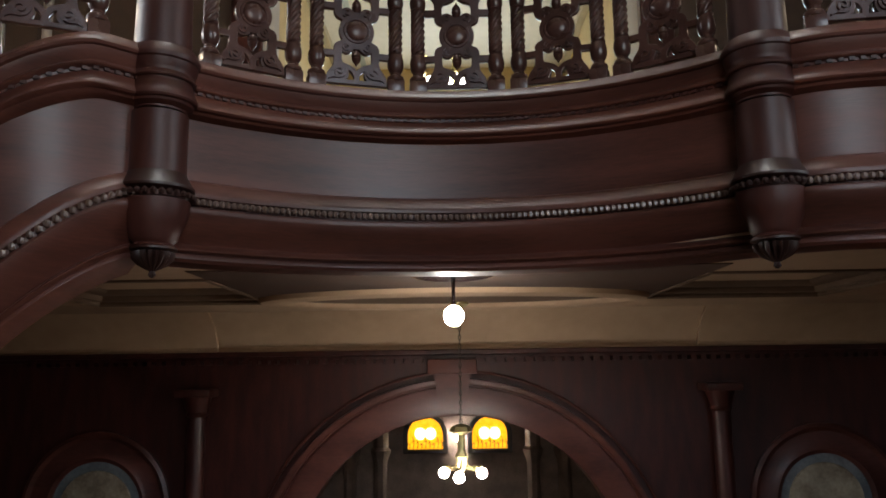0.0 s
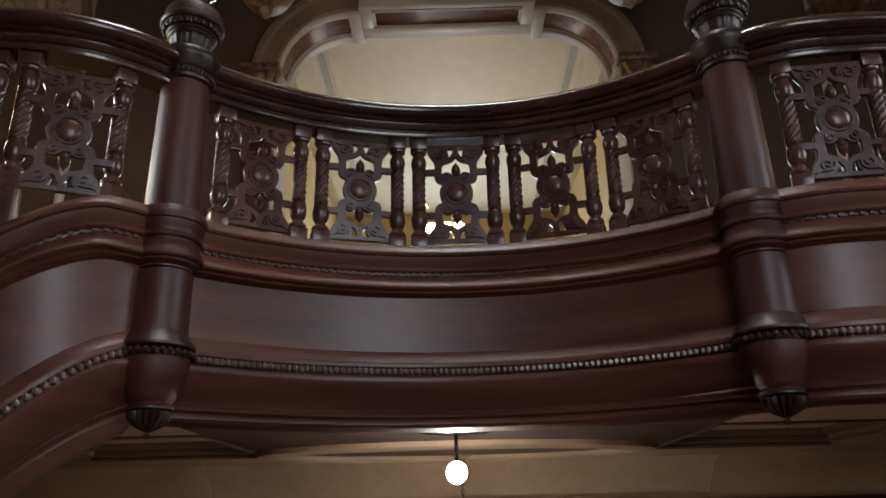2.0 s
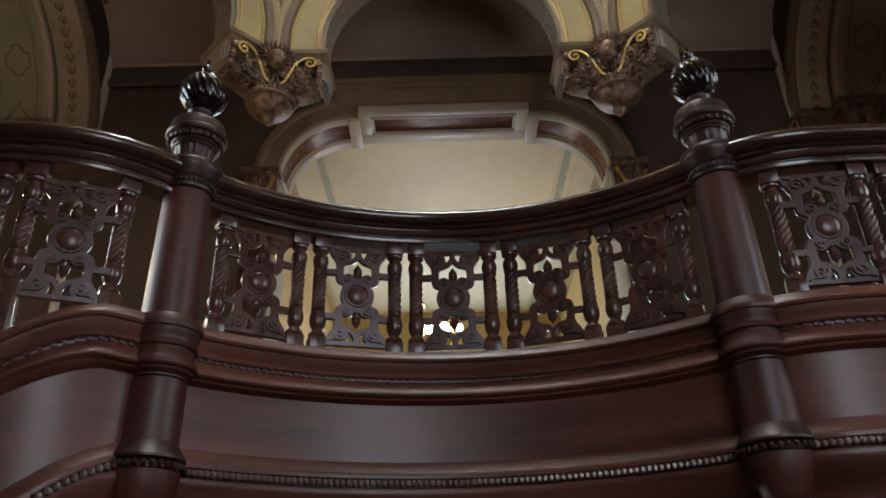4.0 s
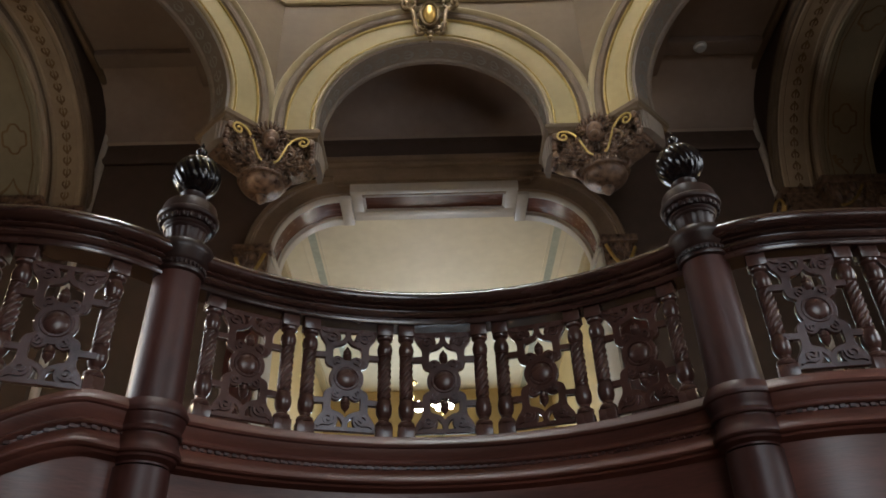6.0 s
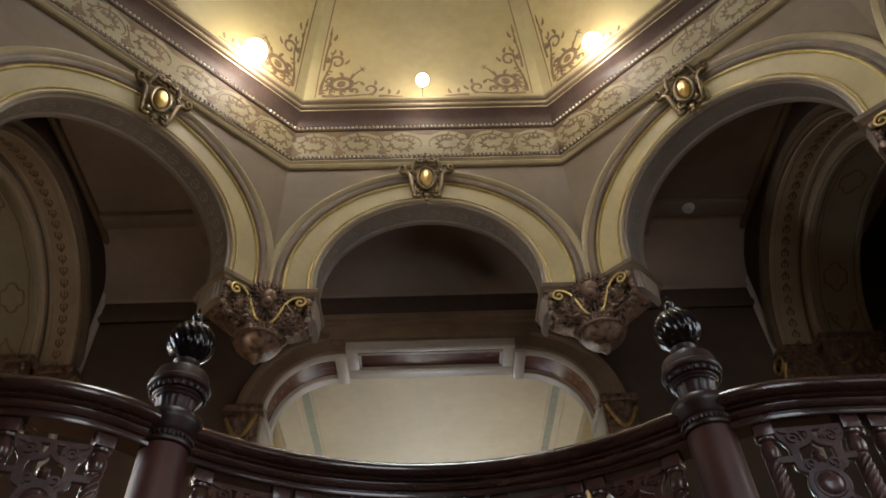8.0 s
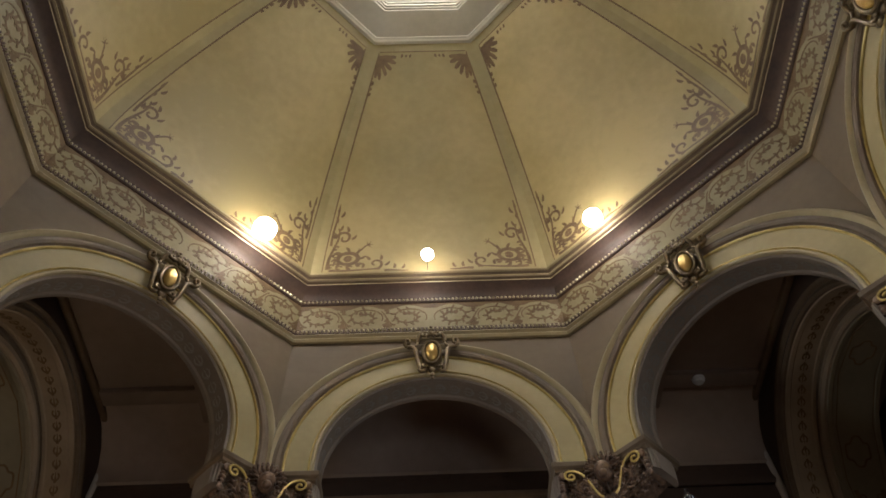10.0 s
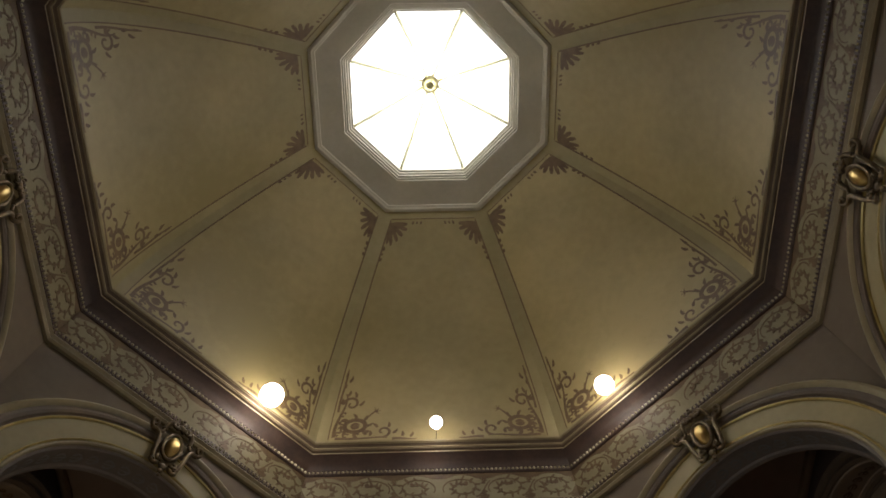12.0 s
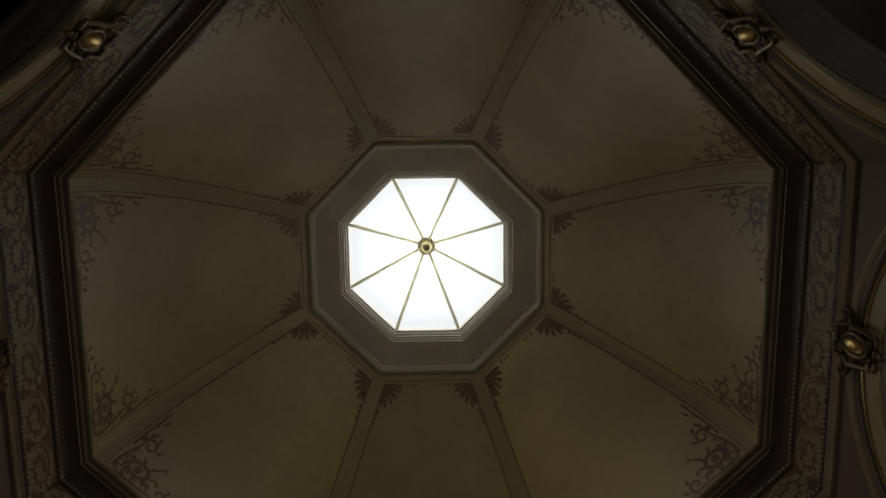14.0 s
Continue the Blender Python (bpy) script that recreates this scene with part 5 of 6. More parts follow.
def outline_frames(pts, y):
    out = []
    for i, (x, z) in enumerate(pts):
        xa, za = pts[max(i - 1, 0)]
        xb, zb = pts[min(i + 1, len(pts) - 1)]
        d = math.hypot(xb - xa, zb - za) or 1
        out.append((Vector((x, y, z)), Vector((-(zb - za) / d, 0, (xb - xa) / d)), Vector((0, -1, 0))))
    return out


bm, rows = bmesh.new(), []
ol = door_outline(0.06)
n = len(ol)
for i, (x, z) in enumerate(ol):
    if z <= DO_Z + 0.01:
        ox, oz = math.copysign(SIDE_X, x), z if z < DO_Z - 0.01 else 9.0
        if z < DO_Z - 0.01:
            oz = GAL_Z
    else:
        ox, oz = x * 1.6, GAL_CEIL
    rows.append([bm.verts.new(p) for p in ((x, BACK_Y, z), (ox, BACK_Y, oz), (ox, DO_BACK - 0.002, oz), (x, DO_BACK - 0.002, z))])
for a, b in zip(rows, rows[1:]):
    for j in range(4):
        bm.faces.new((a[j], a[(j + 1) % 4], b[(j + 1) % 4], b[j]))
for s in (-1, 1):
    box(bm, *sorted((s * 2.6, s * (SIDE_X + 0.4))), BACK_Y + 0.003, BACK_Y + 0.097, 8.2, GAL_CEIL)
box(bm, -2.8, 2.8, BACK_Y + 0.005, BACK_Y + 0.095, 9.3, GAL_CEIL)
box(bm, -3.0, 3.0, DO_BACK - 0.1, DO_BACK - 0.004, 9.1, 9.7)
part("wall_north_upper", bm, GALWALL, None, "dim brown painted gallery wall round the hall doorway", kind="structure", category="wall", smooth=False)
bm = bmesh.new()
box(bm, -6.4, 6.4, -BACK_Y - 0.4, -BACK_Y, 0, 3.2)
box(bm, -6.4, 1.0, -BACK_Y - 0.4, -BACK_Y, 3.2, GAL_CEIL)
box(bm, 3.8, 6.4, -BACK_Y - 0.4, -BACK_Y, 3.2, GAL_CEIL)
box(bm, 1.0, 3.8, -BACK_Y - 0.4, -BACK_Y, 8.0, GAL_CEIL)
part("wall_south", bm, GALWALL, None, "plain brown wall with the tall stair window", kind="structure", category="wall", smooth=False)

surround = empty("doorway_surround", label="moulded brown archway with greyish shouldered lintel and small capitals", category="doorway", kind="structure")
upper = [p for p in door_outline() if p[1] >= DO_Z - 0.001]


def head_frames(pts):
    """Frames round the head: u out of the opening, v towards the hall."""
    return [(o, u, -v) for o, u, v in outline_frames(pts, BACK_Y)]


D = DO_BACK - BACK_Y
shoulder = [p for p in upper if p[0] <= -1.24]
for s in (-1, 1):
    side = [(s * -x, z) for x, z in shoulder]
    side = side if s < 0 else side[::-1]
    bm = bmesh.new()
    sweep(bm, head_frames(side), [(0.02, -0.03), (-0.012, -0.03), (-0.03, 0.0), (-0.03, 0.06), (-0.018, 0.075), (0.0, 0.08), (0.004, 0.11), (0.02, 0.11)])
    sweep(bm, head_frames(side), [(0.02, D - 0.17), (0.004, D - 0.17), (0.0, D - 0.14), (-0.018, D - 0.135), (-0.03, D - 0.12), (-0.03, D), (0.02, D)])
    x0, x1 = sorted((s * 1.11, s * 1.265))
    box(bm, x0, x1, BACK_Y - 0.035, DO_BACK, DO_Z + DO_R - 0.045, DO_Z + DO_R + 0.03, bevel=0.012)
    x0, x1 = sorted((s * (DO_X - 0.045), s * (DO_X + 0.02)))
    box(bm, x0, x1, BACK_Y - 0.02, DO_BACK, DO_Z - 0.08, DO_Z + 0.03, bevel=0.01)
    lining = part("shoulder_lining", bm, LINTEL, surround, "greyish painted edge strips of the rounded shoulder")
    bm = bmesh.new()
    sweep(bm, head_frames(side), [(0.03, 0.1), (0.008, 0.1), (0.003, D / 2), (0.008, D - 0.16), (0.03, D - 0.16)])
    part("sunk_panel", bm, REDPANEL, lining, "glossy reddish brown sunk panel")
    bm = bmesh.new()
    box(bm, *sorted((s * (DO_X - 0.02), s * (DO_X + 0.08))), BACK_Y - 0.01, DO_BACK + 0.02, GAL_Z, DO_Z - 0.08, bevel=0.01)
    part("jamb", bm, LINTEL, surround, "greyish painted jamb")
# flat head between the shoulders, framed round one sunk panel
HD = DO_Z + DO_R
bm = bmesh.new()
box(bm, -1.115, 1.115, BACK_Y - 0.14, BACK_Y - 0.06, HD - 0.01, HD + 0.12, bevel=0.012)
box(bm, -1.115, 1.115, 6.41, 6.53, HD - 0.01, HD + 0.12, bevel=0.012)
for s in (-1, 1):
    box(bm, *sorted((s * 0.96, s * 1.112)), BACK_Y - 0.1, 6.45, HD - 0.008, HD + 0.12, bevel=0.01)
    box(bm, *sorted((s * 0.925, s * 0.965)), BACK_Y - 0.08, 6.43, HD + 0.012, HD + 0.12, bevel=0.006)
box(bm, -0.95, 0.95, BACK_Y - 0.075, BACK_Y - 0.035, HD + 0.012, HD + 0.12, bevel=0.006)
box(bm, -1.11, 1.11, 6.525, DO_BACK, HD + 0.04, HD + 0.12)
lint = part("lintel", bm, LINTEL, surround, "greyish painted panelled lintel")
bm = bmesh.new()
box(bm, -0.95, 0.95, BACK_Y - 0.07, 6.42, HD + 0.035, HD + 0.1)
part("sunk_panel", bm, REDPANEL, lint, "glossy reddish brown sunk panel")
bm = bmesh.new()
sweep(bm, outline_frames(upper, BACK_Y), [(0.0, -0.01), (0.0, 0.03), (0.03, 0.05), (0.05, 0.035), (0.06, 0.03), (0.22, 0.045), (0.235, 0.06), (0.25, 0.05), (0.262, 0.075), (0.31, 0.08), (0.33, 0.06), (0.34, -0.01)])
part("outer_moulding", bm, DOORBROWN, surround)
bm = bmesh.new()
for w, z0, z1, d in ((1.3, 9.13, 9.19, 0.1), (1.34, 9.19, 9.3, 0.13), (1.46, 9.3, 9.42, 0.11), (1.5, 9.42, 9.48, 0.16), (1.54, 9.48, 9.56, 0.2)):
    box(bm, -w, w, BACK_Y - d, BACK_Y + 0.02, z0, z1, bevel=0.012)
part("cornice", bm, DOORBROWN, surround)
for s in (-1, 1):
    bm = bmesh.new()
    xa, xb = sorted((s * 2.1, s * 2.5))
    box(bm, xa - 0.04, xb + 0.04, BACK_Y - 0.18, BACK_Y + 0.1, 8.1, 8.2, bevel=0.012)
    box(bm, xa, xb, BACK_Y - 0.1, BACK_Y + 0.1, 7.6, 8.1)
    rnd = random.Random(3)
    for i in range(60):
        rr = 0.035 + 0.03 * rnd.random()
        blob(bm, Matrix.Translation((xa + 0.05 + (xb - xa - 0.1) * rnd.random(), BACK_Y - 0.11, 7.66 + 0.38 * rnd.random())) @ Matrix.Diagonal((rr, rr, rr * 1.4, 1)), 8, 5)
    cap = part("capital", bm, STONECARVE, surround)
    bm = bmesh.new()
    tube(bm, [(s * (2.12 + 0.36 * t), BACK_Y - 0.18, 8.04 - 0.05 * t - 0.28 * math.sin(math.pi * t)) for t in (i / 12 for i in range(13))], 0.024, 6)
    part("gilt_scroll", bm, GOLD, cap, "gilt scroll edging")
    bm = bmesh.new()
    box(bm, xa + 0.02, xb - 0.02, BACK_Y - 0.06, BACK_Y + 0.05, GAL_Z, 7.6, bevel=0.02)
    part("pilaster", bm, PANELWOOD, surround)

# cornices of the gallery
for nm, pts in (("cornice_north", [(-SIDE_X, BACK_Y), (SIDE_X, BACK_Y)]),):
    bm = bmesh.new()
    fr = [(Vector((x, y, 0)), Vector((0, -1, 0)), UP) for x, y in pts]
    sweep(bm, fr, [(-0.02, 9.66), (0.05, 9.66), (0.07, 9.72), (0.05, 9.8), (0.03, 10.2), (0.06, 10.25), (0.1, 10.36), (0.2, 10.52), (0.32, 10.66), (0.36, 10.76), (0.36, 10.81), (-0.02, 10.81)])
    part("cornice_north", bm, GALWALL, None, "brown coved cornice along the gallery wall", kind="structure", category="cornice")
bm = bmesh.new()
for x in (-3.0, 3.0):
    box(bm, x - 0.2, x + 0.2, 4.2, BACK_Y - 0.3, GAL_CEIL - 0.12, GAL_CEIL + 0.01, bevel=0.02)
box(bm, -4.5, 4.5, 5.05, 5.3, GAL_CEIL - 0.1, GAL_CEIL + 0.01, bevel=0.02)
part("ceiling_beams", bm, GALCEIL, None, "shallow plaster ribs on the gallery ceiling", kind="structure", category="trim")

det = empty("smoke_detector", Matrix.Translation((3.66, 5.14, GAL_CEIL - 0.1)), "round white smoke detector on the gallery ceiling", "smoke detector")
bm = bmesh.new()
lathe(bm, [(0.09, 0.0), (0.085, -0.03), (0.06, -0.045), (0.055, -0.07), (0.03, -0.075)], 20)
part("housing", bm, WHITEPLASTIC, det)

# hall beyond the doorway
HX, HY0, HY1, HZ = 2.55, DO_BACK, 14.0, 9.5
bm = bmesh.new()
box(bm, -HX - 0.2, -HX, HY0, HY1, GAL_Z, HZ)
box(bm, HX, HX + 0.2, HY0, HY1, GAL_Z, HZ)
part("hall_walls", bm, HALLWALL, None, "yellow painted hall walls lit by lamps", kind="structure", category="wall", smooth=False)
bm = bmesh.new()
box(bm, -HX, -1.1, HY1, HY1 + 0.2, GAL_Z, HZ)
box(bm, 1.1, HX, HY1, HY1 + 0.2, GAL_Z, HZ)
box(bm, -1.1, 1.1, HY1, HY1 + 0.2, GAL_Z, 5.2)
box(bm, -1.1, 1.1, HY1, HY1 + 0.2, 8.0, HZ)
part("wall_hall_end", bm, HALLWALL, None, "yellow hall end wall with a daylit window", kind="structure", category="wall", smooth=False)
bm = bmesh.new()
box(bm, -HX - 0.2, HX + 0.2, HY0, HY1 + 0.2, HZ, HZ + 0.15)
part("hall_ceiling", bm, HALLCEIL, None, "pale cream hall ceiling with green border stripes", kind="structure", category="ceiling", smooth=False)
bm = bmesh.new()
box(bm, -HX - 0.2, HX + 0.2, HY0 - 0.4, HY1 + 0.2, GAL_Z - 0.15, GAL_Z - 0.004)
part("hall_floor", bm, FLOORWOOD, None, "dark boarded hall floor", kind="structure", category="floor", smooth=False)
for s in (-1, 1):
    bm = bmesh.new()
    box(bm, *sorted((s * 1.85, s * 1.97)), HY0, HY1, HZ - 0.006, HZ + 0.01)
    part("ceiling_border", bm, HALLBORDER, None, "painted green ceiling border stripe", kind="structure", category="trim", smooth=False)
    for x in (1.79, 2.06):
        bm = bmesh.new()
        box(bm, *sorted((s * x, s * (x + 0.025))), HY0, HY1, HZ - 0.012, HZ + 0.01)
        part("ceiling_bead", bm, HALLCEIL, None, "slim pale bead beside the green ceiling stripe", kind="structure", category="trim", smooth=False)
    bm = bmesh.new()
    box(bm, *sorted((s * (HX - 0.14), s * (HX + 0.01))), HY0, HY1, HZ - 0.16, HZ + 0.01, bevel=0.03)
    part("hall_cornice", bm, CREAMLIGHT, None, "cream hall cornice", kind="structure", category="cornice")
    for yy in (8.2, 11.0):
        bm = bmesh.new()
        box(bm, *sorted((s * (HX - 0.07), s * (HX + 0.01))), yy, yy + 1.15, GAL_Z, 7.0, bevel=0.01)
        d = part("door_frame", bm, PANELWOOD, None, "dark wooden door in the hall wall", kind="structure", category="door")


def chandelier(name, x, y, top, z, n, arm, rb, bulb, label, pole=0.0):
    root = empty(name, Matrix.Translation((x, y, 0)), label, "chandelier")
    if pole:
        bm = bmesh.new()
        lathe(bm, [(0.16, pole), (0.16, pole + 0.05), (0.06, pole + 0.12), (0.03, pole + 0.3), (0.025, z - 0.2), (0.05, z - 0.1), (0.02, z + 0.05)], 16)
        part("pole", bm, BRASS, root)
    else:
        bm = bmesh.new()
        lathe(bm, [(0.09, top), (0.085, top - 0.03), (0.03, top - 0.06), (0.015, top - 0.09)], 16)
        part("ceiling_rose", bm, BRASS, root)
        bm = bmesh.new()
        k = int((top - 0.06 - z - 0.35) / 0.04)
        for i in range(k):
            zz = top - 0.08 - 0.04 * i
            pts = [(0.012 * math.cos(a), 0, zz + 0.026 * math.sin(a)) for a in (math.pi * j / 4 for j in range(9))]
            if i % 2:
                pts = [(0, p[0], p[2]) for p in pts]
            tube(bm, pts, 0.004, 4)
        part("chain", bm, IRON, root)
    bm = bmesh.new()
    lathe(bm, [(0.02, z + 0.42), (0.07, z + 0.4), (0.09, z + 0.36), (0.03, z + 0.33), (0.025, z + 0.2), (0.05, z + 0.15), (0.03, z + 0.08), (0.015, z + 0.02)], 14, twist=lambda r, q, a: r * (1 + 0.15 * math.cos(6 * a)))
    part("stem", bm, BRASS, root)
    for i in range(n):
        a = 2 * math.pi * i / n + 0.4
        c, s = math.cos(a), math.sin(a)
        bm = bmesh.new()
        tube(bm, [(c * u, s * u, v) for u, v in bez((0.02, z + 0.25), (0.03, z - 0.02), (arm * 0.7, z + 0.02), (arm, z + 0.06), 12)], 0.011, 6)
        for t in (0.35, 0.7):
            blob(bm, Matrix.Translation((c * arm * t, s * arm * t, z + 0.05)) @ Matrix.Rotation(a, 4, "Z") @ Matrix.Diagonal((0.04, 0.012, 0.02, 1)), 8, 5)
        am = part("arm", bm, BRASS, root)
        bm = bmesh.new()
        blob(bm, Matrix.Translation((c * arm, s * arm, z)) @ Matrix.Diagonal((rb, rb, rb, 1)), 14, 9)
        part("globe", bm, bulb, am, "glowing white globe")
    return root


chandelier("standard_lamp", -0.43, 9.0, HZ, 7.2, 1, 0.12, 0.085, BULBSOFT, "tall brass standard lamp with one glowing globe in the hall", GAL_Z)
chandelier("standard_lamp", 0.05, 9.4, HZ, 7.36, 4, 0.13, 0.06, BULBSOFT, "tall brass standard lamp with glowing globes in the hall", GAL_Z)
# two lamps added out of view to brighten the gallery and its arches
chandelier("standard_lamp", -3.95, 2.75, HZ, 5.7, 3, 0.16, 0.11, BULBFILL, "added fill lamp with glowing globes, out of view on the gallery floor", GAL_Z)
chandelier("standard_lamp", 3.95, 2.75, HZ, 5.7, 2, 0.16, 0.06, BULBFILL, "added fill lamp with two glowing globes, out of view on the gallery floor", GAL_Z)

# ---- below the gallery ----
lamp = empty("ceiling_lamp", Matrix.Translation((-0.03, 2.87, -0.05)), "bare white bulb in a dished ceiling rose", "lamp")
bm = bmesh.new()
lathe(bm, [(0.27, LOW_CEIL + 0.055), (0.265, LOW_CEIL + 0.03), (0.23, LOW_CEIL + 0.02), (0.18, LOW_CEIL + 0.03), (0.1, LOW_CEIL + 0.036), (0.03, LOW_CEIL + 0.03), (0.012, LOW_CEIL + 0.01), (0.012, 3.27)], 32)
part("ceiling_rose", bm, BLACKWOOD, lamp, "glossy dark ceiling rose")
bm = bmesh.new()
blob(bm, Matrix.Translation((0, 0, 3.22)) @ Matrix.Diagonal((0.062, 0.062, 0.066, 1)), 16, 10)
part("bulb", bm, BULBLOW, lamp, "glowing white bulb")
chandelier("pendant_chandelier", 0.02, 4.8, 3.44, 1.96, 3, 0.19, 0.046, BULBLOW, "small verdigris brass pendant with three glowing globes")

far = empty("wall_lamp", Matrix.Translation((0.02, 10.86, 0)), "small glowing bulb between the amber windows", "lamp")
bm = bmesh.new()
lathe(bm, [(0.07, 0.0), (0.065, 0.02), (0.02, 0.035), (0.015, 0.1), (0.03, 0.11)], 14, Matrix.Translation((0, 0.14, 1.72)) @ Matrix.Rotation(math.pi / 2, 4, "X"))
part("backplate", bm, BRASS, far)
bm = bmesh.new()
blob(bm, Matrix.Translation((0, 0, 1.74)) @ Matrix.Diagonal((0.05, 0.05, 0.06, 1)), 12, 8)
part("bulb", bm, BULBLOW, far, "glowing white bulb")

# cove and lower wall with the arched doorway
cove = bmesh.new()
fr = [(Vector((x, BACK_Y, 0)), Vector((0, -1, 0)), UP) for x in (-SIDE_X - 1.6, SIDE_X + 1.6)]
sweep(cove, fr, [(-0.02, 3.04), (0.06, 3.04), (0.08, 3.07), (0.07, 3.1), (0.12, 3.2), (0.22, 3.32), (0.4, 3.43), (0.6, 3.49), (0.66, 3.5), (0.66, 3.52), (-0.02, 3.52)])
part("cove", cove, PLASTER, None, "tan plaster cove between wall and ceiling", kind="structure", category="cornice")
for s in (-1, 1):
    bm = bmesh.new()
    x0, x1 = sorted((s * 2.48, s * 6.0))
    fr = [(Vector((x, BACK_Y, 0)), Vector((0, -1, 0)), UP) for x in (x0, x1)]
    sweep(bm, fr, [(-0.02, 3.045), (0.11, 3.045), (0.13, 3.075), (0.12, 3.1), (0.17, 3.2), (0.27, 3.32), (0.45, 3.428), (0.6, 3.485), (0.6, 3.515), (-0.02, 3.515)])
    part("cove_break", bm, PLASTER, None, "tan plaster cove breaking forward over the piers", kind="structure", category="cornice")
low = empty("wall_north_lower", label="dark mahogany panelled wall with an arched doorway and keystone", category="wall", kind="structure")
LR, LZ = 1.72, 0.66
bm = arch_wall_bm(SIDE_X + 1.6, 3.5, 0.0, LR, LZ, BACK_Y, BACK_Y + 0.4)
part("wall", bm, PANELWOOD, low, smooth=False)
for name, prof in (("arch_band", [(0.0, -0.02), (0.0, 0.04), (0.02, 0.05), (0.28, 0.05), (0.29, 0.035), (0.3, 0.035), (0.31, 0.07), (0.34, 0.09), (0.37, 0.09), (0.38, -0.02)]), ("outer_bead", [(0.43, -0.01), (0.43, 0.02), (0.445, 0.03), (0.46, 0.02), (0.46, -0.01)])):
    bm = bmesh.new()
    arch_band(bm, prof, LR, LZ, 0.0, BACK_Y, n=40)
    part(name, bm, MAHOGANY, low)
bm = bmesh.new()
m = Matrix.Translation((-0.05, BACK_Y - 0.1, 2.42))
vs = [bm.verts.new(m @ Vector(p)) for p in ((-0.13, -0.06, 0), (0.13, -0.06, 0), (0.13, 0.12, 0), (-0.13, 0.12, 0), (-0.19, -0.1, 0.38), (0.19, -0.1, 0.38), (0.19, 0.12, 0.38), (-0.19, 0.12, 0.38))]
for a in ((0, 1, 2, 3), (4, 5, 6, 7), (0, 1, 5, 4), (1, 2, 6, 5), (2, 3, 7, 6), (3, 0, 4, 7)):
    bm.faces.new([vs[i] for i in a])
box(bm, -0.3, 0.2, BACK_Y - 0.26, BACK_Y + 0.02, 2.8, 2.95, bevel=0.015)
part("keystone", bm, MAHOGANY, low)
bm = bmesh.new()
for z0, z1, d in ((2.96, 3.0, 0.1), (3.0, 3.05, 0.16)):
    box(bm, -SIDE_X - 1.5, SIDE_X + 1.5, BACK_Y - d, BACK_Y + 0.02, z0, z1, bevel=0.01)
for i in range(90):
    x = -4.5 + 0.1 * i
    box(bm, x, x + 0.05, BACK_Y - 0.13, BACK_Y, 2.92, 2.965)
part("cornice_moulding", bm, PANELWOOD, low, smooth=False)
for s in (-1, 1):
    bm = bmesh.new()
    lathe(bm, [(0.13, 0.0), (0.13, 0.2), (0.095, 0.25), (0.09, 2.4), (0.11, 2.42), (0.1, 2.45), (0.14, 2.58), (0.15, 2.6)], 20, Matrix.Translation((s * 2.66, BACK_Y - 0.14, 0)))
    box(bm, s * 2.66 - 0.18, s * 2.66 + 0.18, BACK_Y - 0.32, BACK_Y, 2.6, 2.68, bevel=0.012)
    part("column", bm, PANELWOOD, low)
    bm = bmesh.new()
    ringp = [(0.0, -0.02), (0.0, 0.03), (0.04, 0.05), (0.08, 0.03), (0.22, 0.03), (0.26, 0.06), (0.3, 0.04), (0.3, -0.02)]
    fr = [(Vector((s * 3.7 + 0.46 * math.cos(a), BACK_Y, 1.5 + 0.46 * math.sin(a))), Vector((math.cos(a), 0, math.sin(a))), Vector((0, -1, 0))) for a in (2 * math.pi * i / 40 for i in range(40))]
    sweep(bm, fr, ringp, ring=True)
    rd = part("roundel_frame", bm, MAHOGANY, low)
    bm = bmesh.new()
    lathe(bm, [(0.47, 0.0), (0.47, 0.015), (0.3, 0.025), (0.02, 0.03)], 40, Matrix.Translation((s * 3.7, BACK_Y + 0.005, 1.5)) @ Matrix.Rotation(math.pi / 2, 4, "X"))
    part("roundel", bm, ROUNDEL, rd, "faded blue-grey painted roundel")
    bm = bmesh.new()
    lathe(bm, [(0.38, 0.0), (0.37, 0.012), (0.2, 0.02), (0.02, 0.022)], 40, Matrix.Translation((s * 3.7, BACK_Y - 0.022, 1.49)) @ Matrix.Rotation(math.pi / 2, 4, "X"))
    part("roundel_centre", bm, ROUNDCREAM, rd, "faded cream painted centre")

# room beyond the lower arch, with amber windows
bm = bmesh.new()
box(bm, -3.2, 3.2, 11.0, 11.2, 0, 3.5)
part("wall_north_far", bm, OLDWALL, None, "dark panelled far wall", kind="structure", category="wall", smooth=False)
bm = bmesh.new()
box(bm, -3.4, -3.2, BACK_Y + 0.4, 11.2, 0, 3.5), box(bm, 3.2, 3.4, BACK_Y + 0.4, 11.2, 0, 3.5)
part("room_side_walls", bm, OLDWALL, None, "dark panelled side walls", kind="structure", category="wall", smooth=False)
bm = bmesh.new()
box(bm, -3.4, 3.4, BACK_Y + 0.4, 11.2, 3.5, 3.6)
part("room_ceiling", bm, PLASTER, None, "tan ceiling of the far room", kind="structure", category="ceiling", smooth=False)
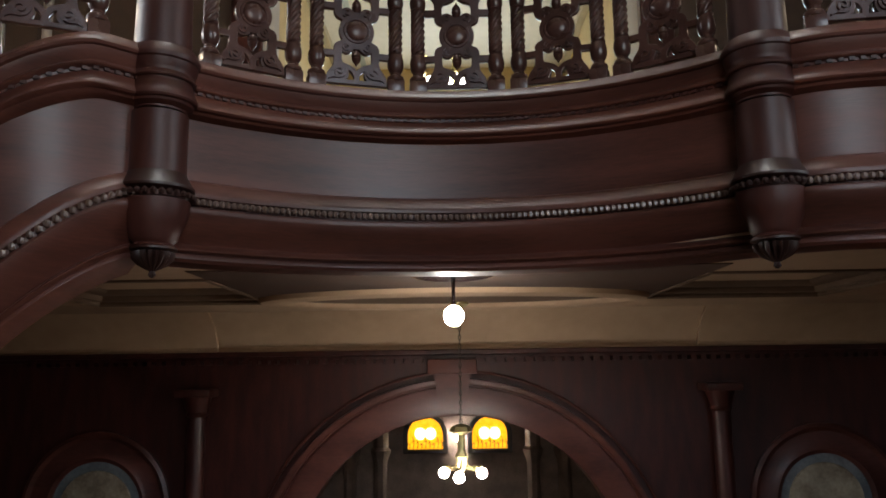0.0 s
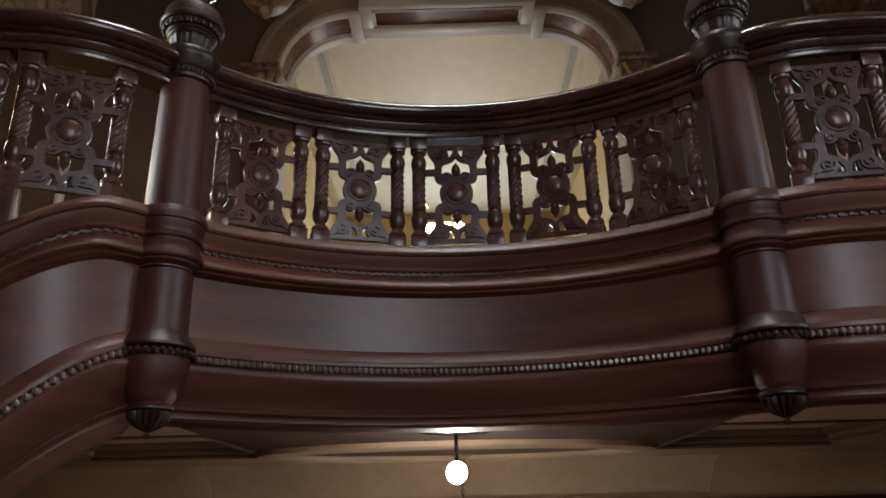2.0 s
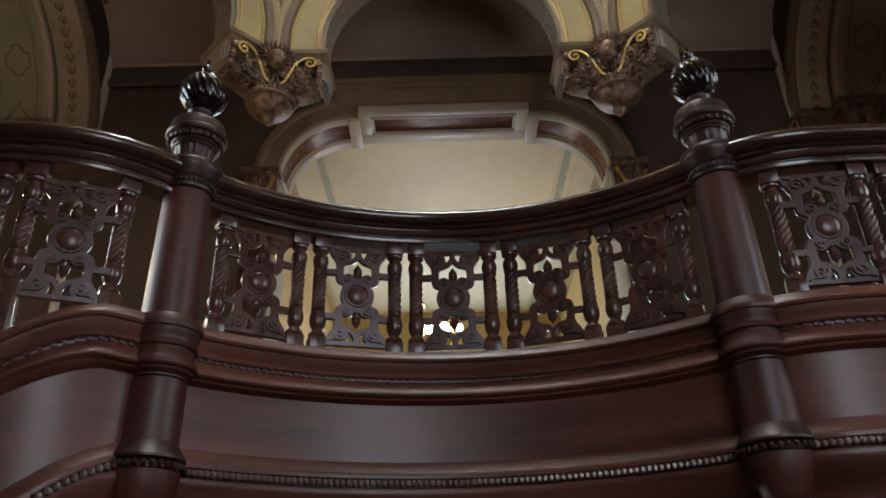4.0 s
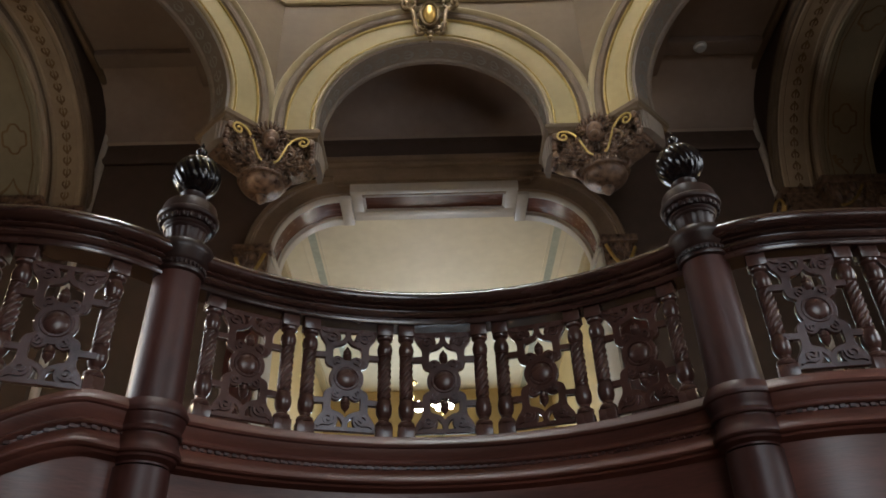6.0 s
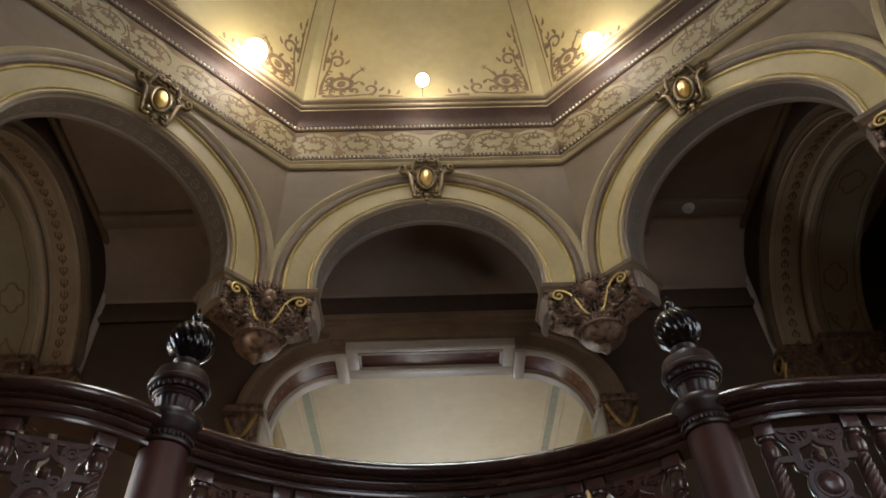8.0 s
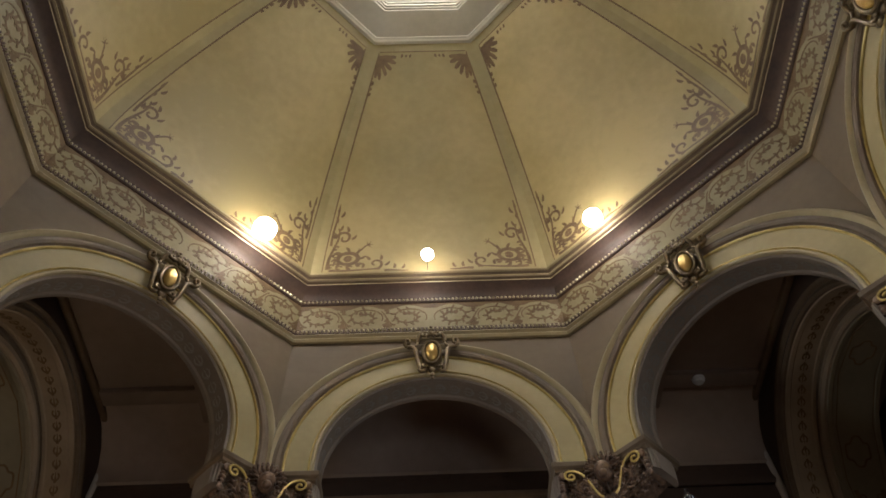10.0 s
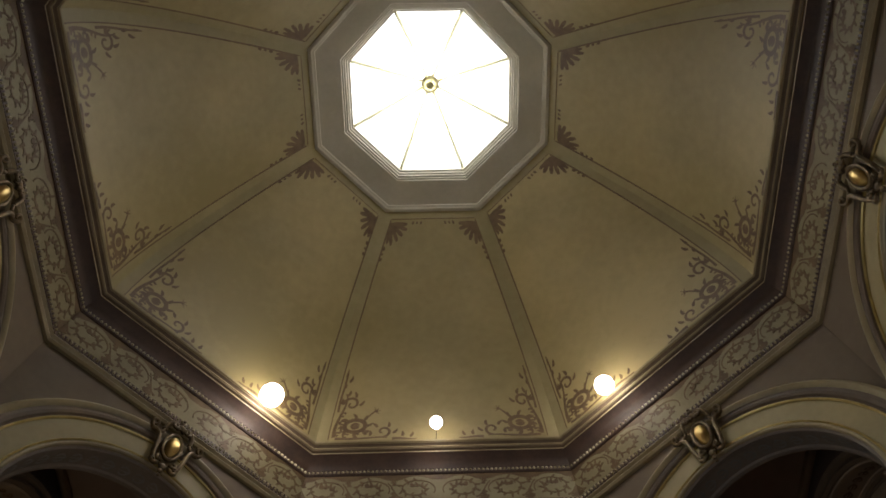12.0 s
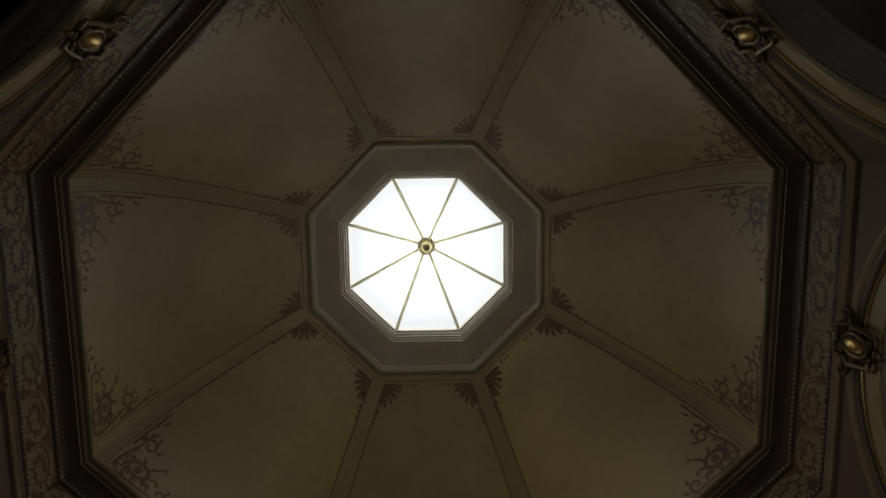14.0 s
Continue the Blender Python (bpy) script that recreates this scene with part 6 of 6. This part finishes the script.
for s in (-1, 1):
    win = empty("window_1" if s < 0 else "window_2", Matrix.Translation((0.015 + s * 0.535, 10.99, 0)), "glowing amber stained glass window in an arched dark frame", "window", "amber windows", "structure")
    bm = bmesh.new()
    vs = [bm.verts.new((x, 0, z)) for x, z in [(-0.3, 1.55), (0.3, 1.55)] + [(0.3 * math.cos(a), 1.78 + 0.3 * math.sin(a)) for a in (math.pi * i / 14 for i in range(15))]]
    f = bm.faces.new(vs)
    r = bmesh.ops.extrude_face_region(bm, geom=[f])
    bmesh.ops.translate(bm, vec=(0, -0.02, 0), verts=[v for v in r["geom"] if isinstance(v, bmesh.types.BMVert)])
    part("pane", bm, AMBER, win, smooth=False)
    # two flat discs imitate lamps shining through the pane
    bm = bmesh.new()
    for x in (-0.085, 0.085):
        blob(bm, Matrix.Translation((x, -0.021, 1.8)) @ Matrix.Diagonal((0.095, 0.006, 0.1, 1)), 14, 8)
    part("bright_pane", bm, AMBERGLOW, win, "glow of lamps behind the glass, put on as two emissive discs")
    bm = bmesh.new()
    fr = [(Vector((x, -0.02, z)), Vector((dx, 0, dz)), Vector((0, -1, 0))) for x, z, (dx, dz) in arch_samples(0.3, 16, 1.78, 1.5)]
    sweep(bm, fr, [(-0.01, -0.02), (-0.01, 0.05), (0.07, 0.06), (0.07, -0.02)])
    box(bm, -0.37, 0.37, -0.07, 0.0, 1.48, 1.55, bevel=0.008)
    part("frame", bm, DARKFRAME, win)
    bm = bmesh.new()
    for i in range(9):
        x = -0.27 + 0.0675 * i
        h = 0.1 + 0.05 * ((i * 5) % 3)
        tube(bm, [(x, -0.025, 1.55), (x + 0.015, -0.025, 1.55 + h * 0.6), (x - 0.01, -0.025, 1.55 + h)], 0.006, 4)
        tube(bm, [(x - 0.025, -0.025, 1.57 + h * 0.5), (x + 0.025, -0.025, 1.6 + h * 0.4)], 0.006, 4)
    part("leading", bm, DARKFRAME, win)
    for xx in (1.25, 1.75):
        bm = bmesh.new()
        lathe(bm, [(0.12, 0), (0.1, 0.2), (0.1, 1.35), (0.15, 1.5), (0.16, 1.55), (0.12, 1.6), (0.12, 2.6)], 16, Matrix.Translation((s * xx, 10.85, 0)), twist=lambda r, z, a: r * (1 + 0.04 * math.cos(10 * a)))
        part("column", bm, OLDWALL, None, "dark fluted column beside the amber window", category="column")

# mouldings of the ceiling below the gallery
bm = bmesh.new()
fr = []
for i in range(64):
    a = 2 * math.pi * i / 64
    fr.append((Vector((-0.03 + 1.5 * math.cos(a), 4.42 + 0.66 * math.sin(a), LOW_CEIL)), Vector((math.cos(a), math.sin(a), 0)), UP))
sweep(bm, fr, [(-0.2, 0.01), (-0.17, -0.03), (-0.13, -0.05), (0.06, -0.05), (0.1, -0.04), (0.13, 0.01)], ring=True)
oval = bmesh.new()
vs = [oval.verts.new((-0.03 + 1.32 * math.cos(2 * math.pi * i / 48), 4.42 + 0.48 * math.sin(2 * math.pi * i / 48), LOW_CEIL - 0.012)) for i in range(48)]
oval.faces.new(vs)
part("oval_panel", oval, LOWCEIL, None, "brown painted oval panel on the lower ceiling", kind="structure", category="ceiling", smooth=False)
field = bmesh.new()
box(field, -1.62, 1.62, 2.6, 4.95, LOW_CEIL - 0.006, LOW_CEIL + 0.01)
part("ceiling_field", field, DARKBROWN, None, "brown painted field between the coffers of the lower ceiling", kind="structure", category="ceiling", smooth=False)
part("oval_moulding", bm, PLASTER, None, "oval tan plaster moulding on the lower ceiling", kind="structure", category="trim")
for s in (-1, 1):
    bm = bmesh.new()
    x0, x1 = sorted((s * 1.62, s * 3.15))
    fr = []
    for x, y, u in ((x0, 3.0, (-1, -1)), (x1, 3.0, (1, -1)), (x1, 4.72, (1, 1)), (x0, 4.72, (-1, 1))):
        fr.append((Vector((x, y, LOW_CEIL)), Vector((u[0], u[1], 0)), UP))
    sweep(bm, fr, [(0.012, -0.012), (-0.02, -0.016), (-0.035, 0.0), (-0.035, 0.022), (-0.06, 0.028), (-0.075, 0.05), (-0.075, 0.07), (-0.1, 0.078), (-0.14, 0.1), (-0.16, 0.128), (0.012, 0.128)], ring=True)
    part("coffer_frame", bm, LOWCEIL, None, "brown moulded coffer frame on the lower ceiling", kind="structure", category="trim")

# ground floor, stair landing and closing walls
bm = bmesh.new()
box(bm, -6.6, 6.6, -6.6, 11.3, -0.2, 0.0)
part("floor", bm, FLOORWOOD, None, "dark boarded ground floor", kind="structure", category="floor", smooth=False)
bm = bmesh.new()
box(bm, -2.0, 2.0, -6.1, -0.9, 0.0, 1.3)
part("stair_landing", bm, FLOORWOOD, None, "dark wooden stair landing", kind="structure", category="floor", smooth=False)
bm = bmesh.new()
for s in (-1, 1):
    box(bm, *sorted((s * 6.2, s * 6.4)), -6.4, 6.3, 0, GAL_Z - 0.2)
part("wall_sides_lower", bm, PANELWOOD, None, "dark panelled lower side walls", kind="structure", category="wall", smooth=False)
bm = bmesh.new()
for s in (-1, 1):
    box(bm, *sorted((s * 4.6, s * 6.4)), -6.1, 6.1, 3.86, GAL_Z - 0.01)
box(bm, -4.6, 4.6, -6.1, -5.2, 3.86, GAL_Z - 0.01)
part("gallery_side_floor", bm, FLOORWOOD, None, "dark boarded side gallery floor", kind="structure", category="floor", smooth=False)
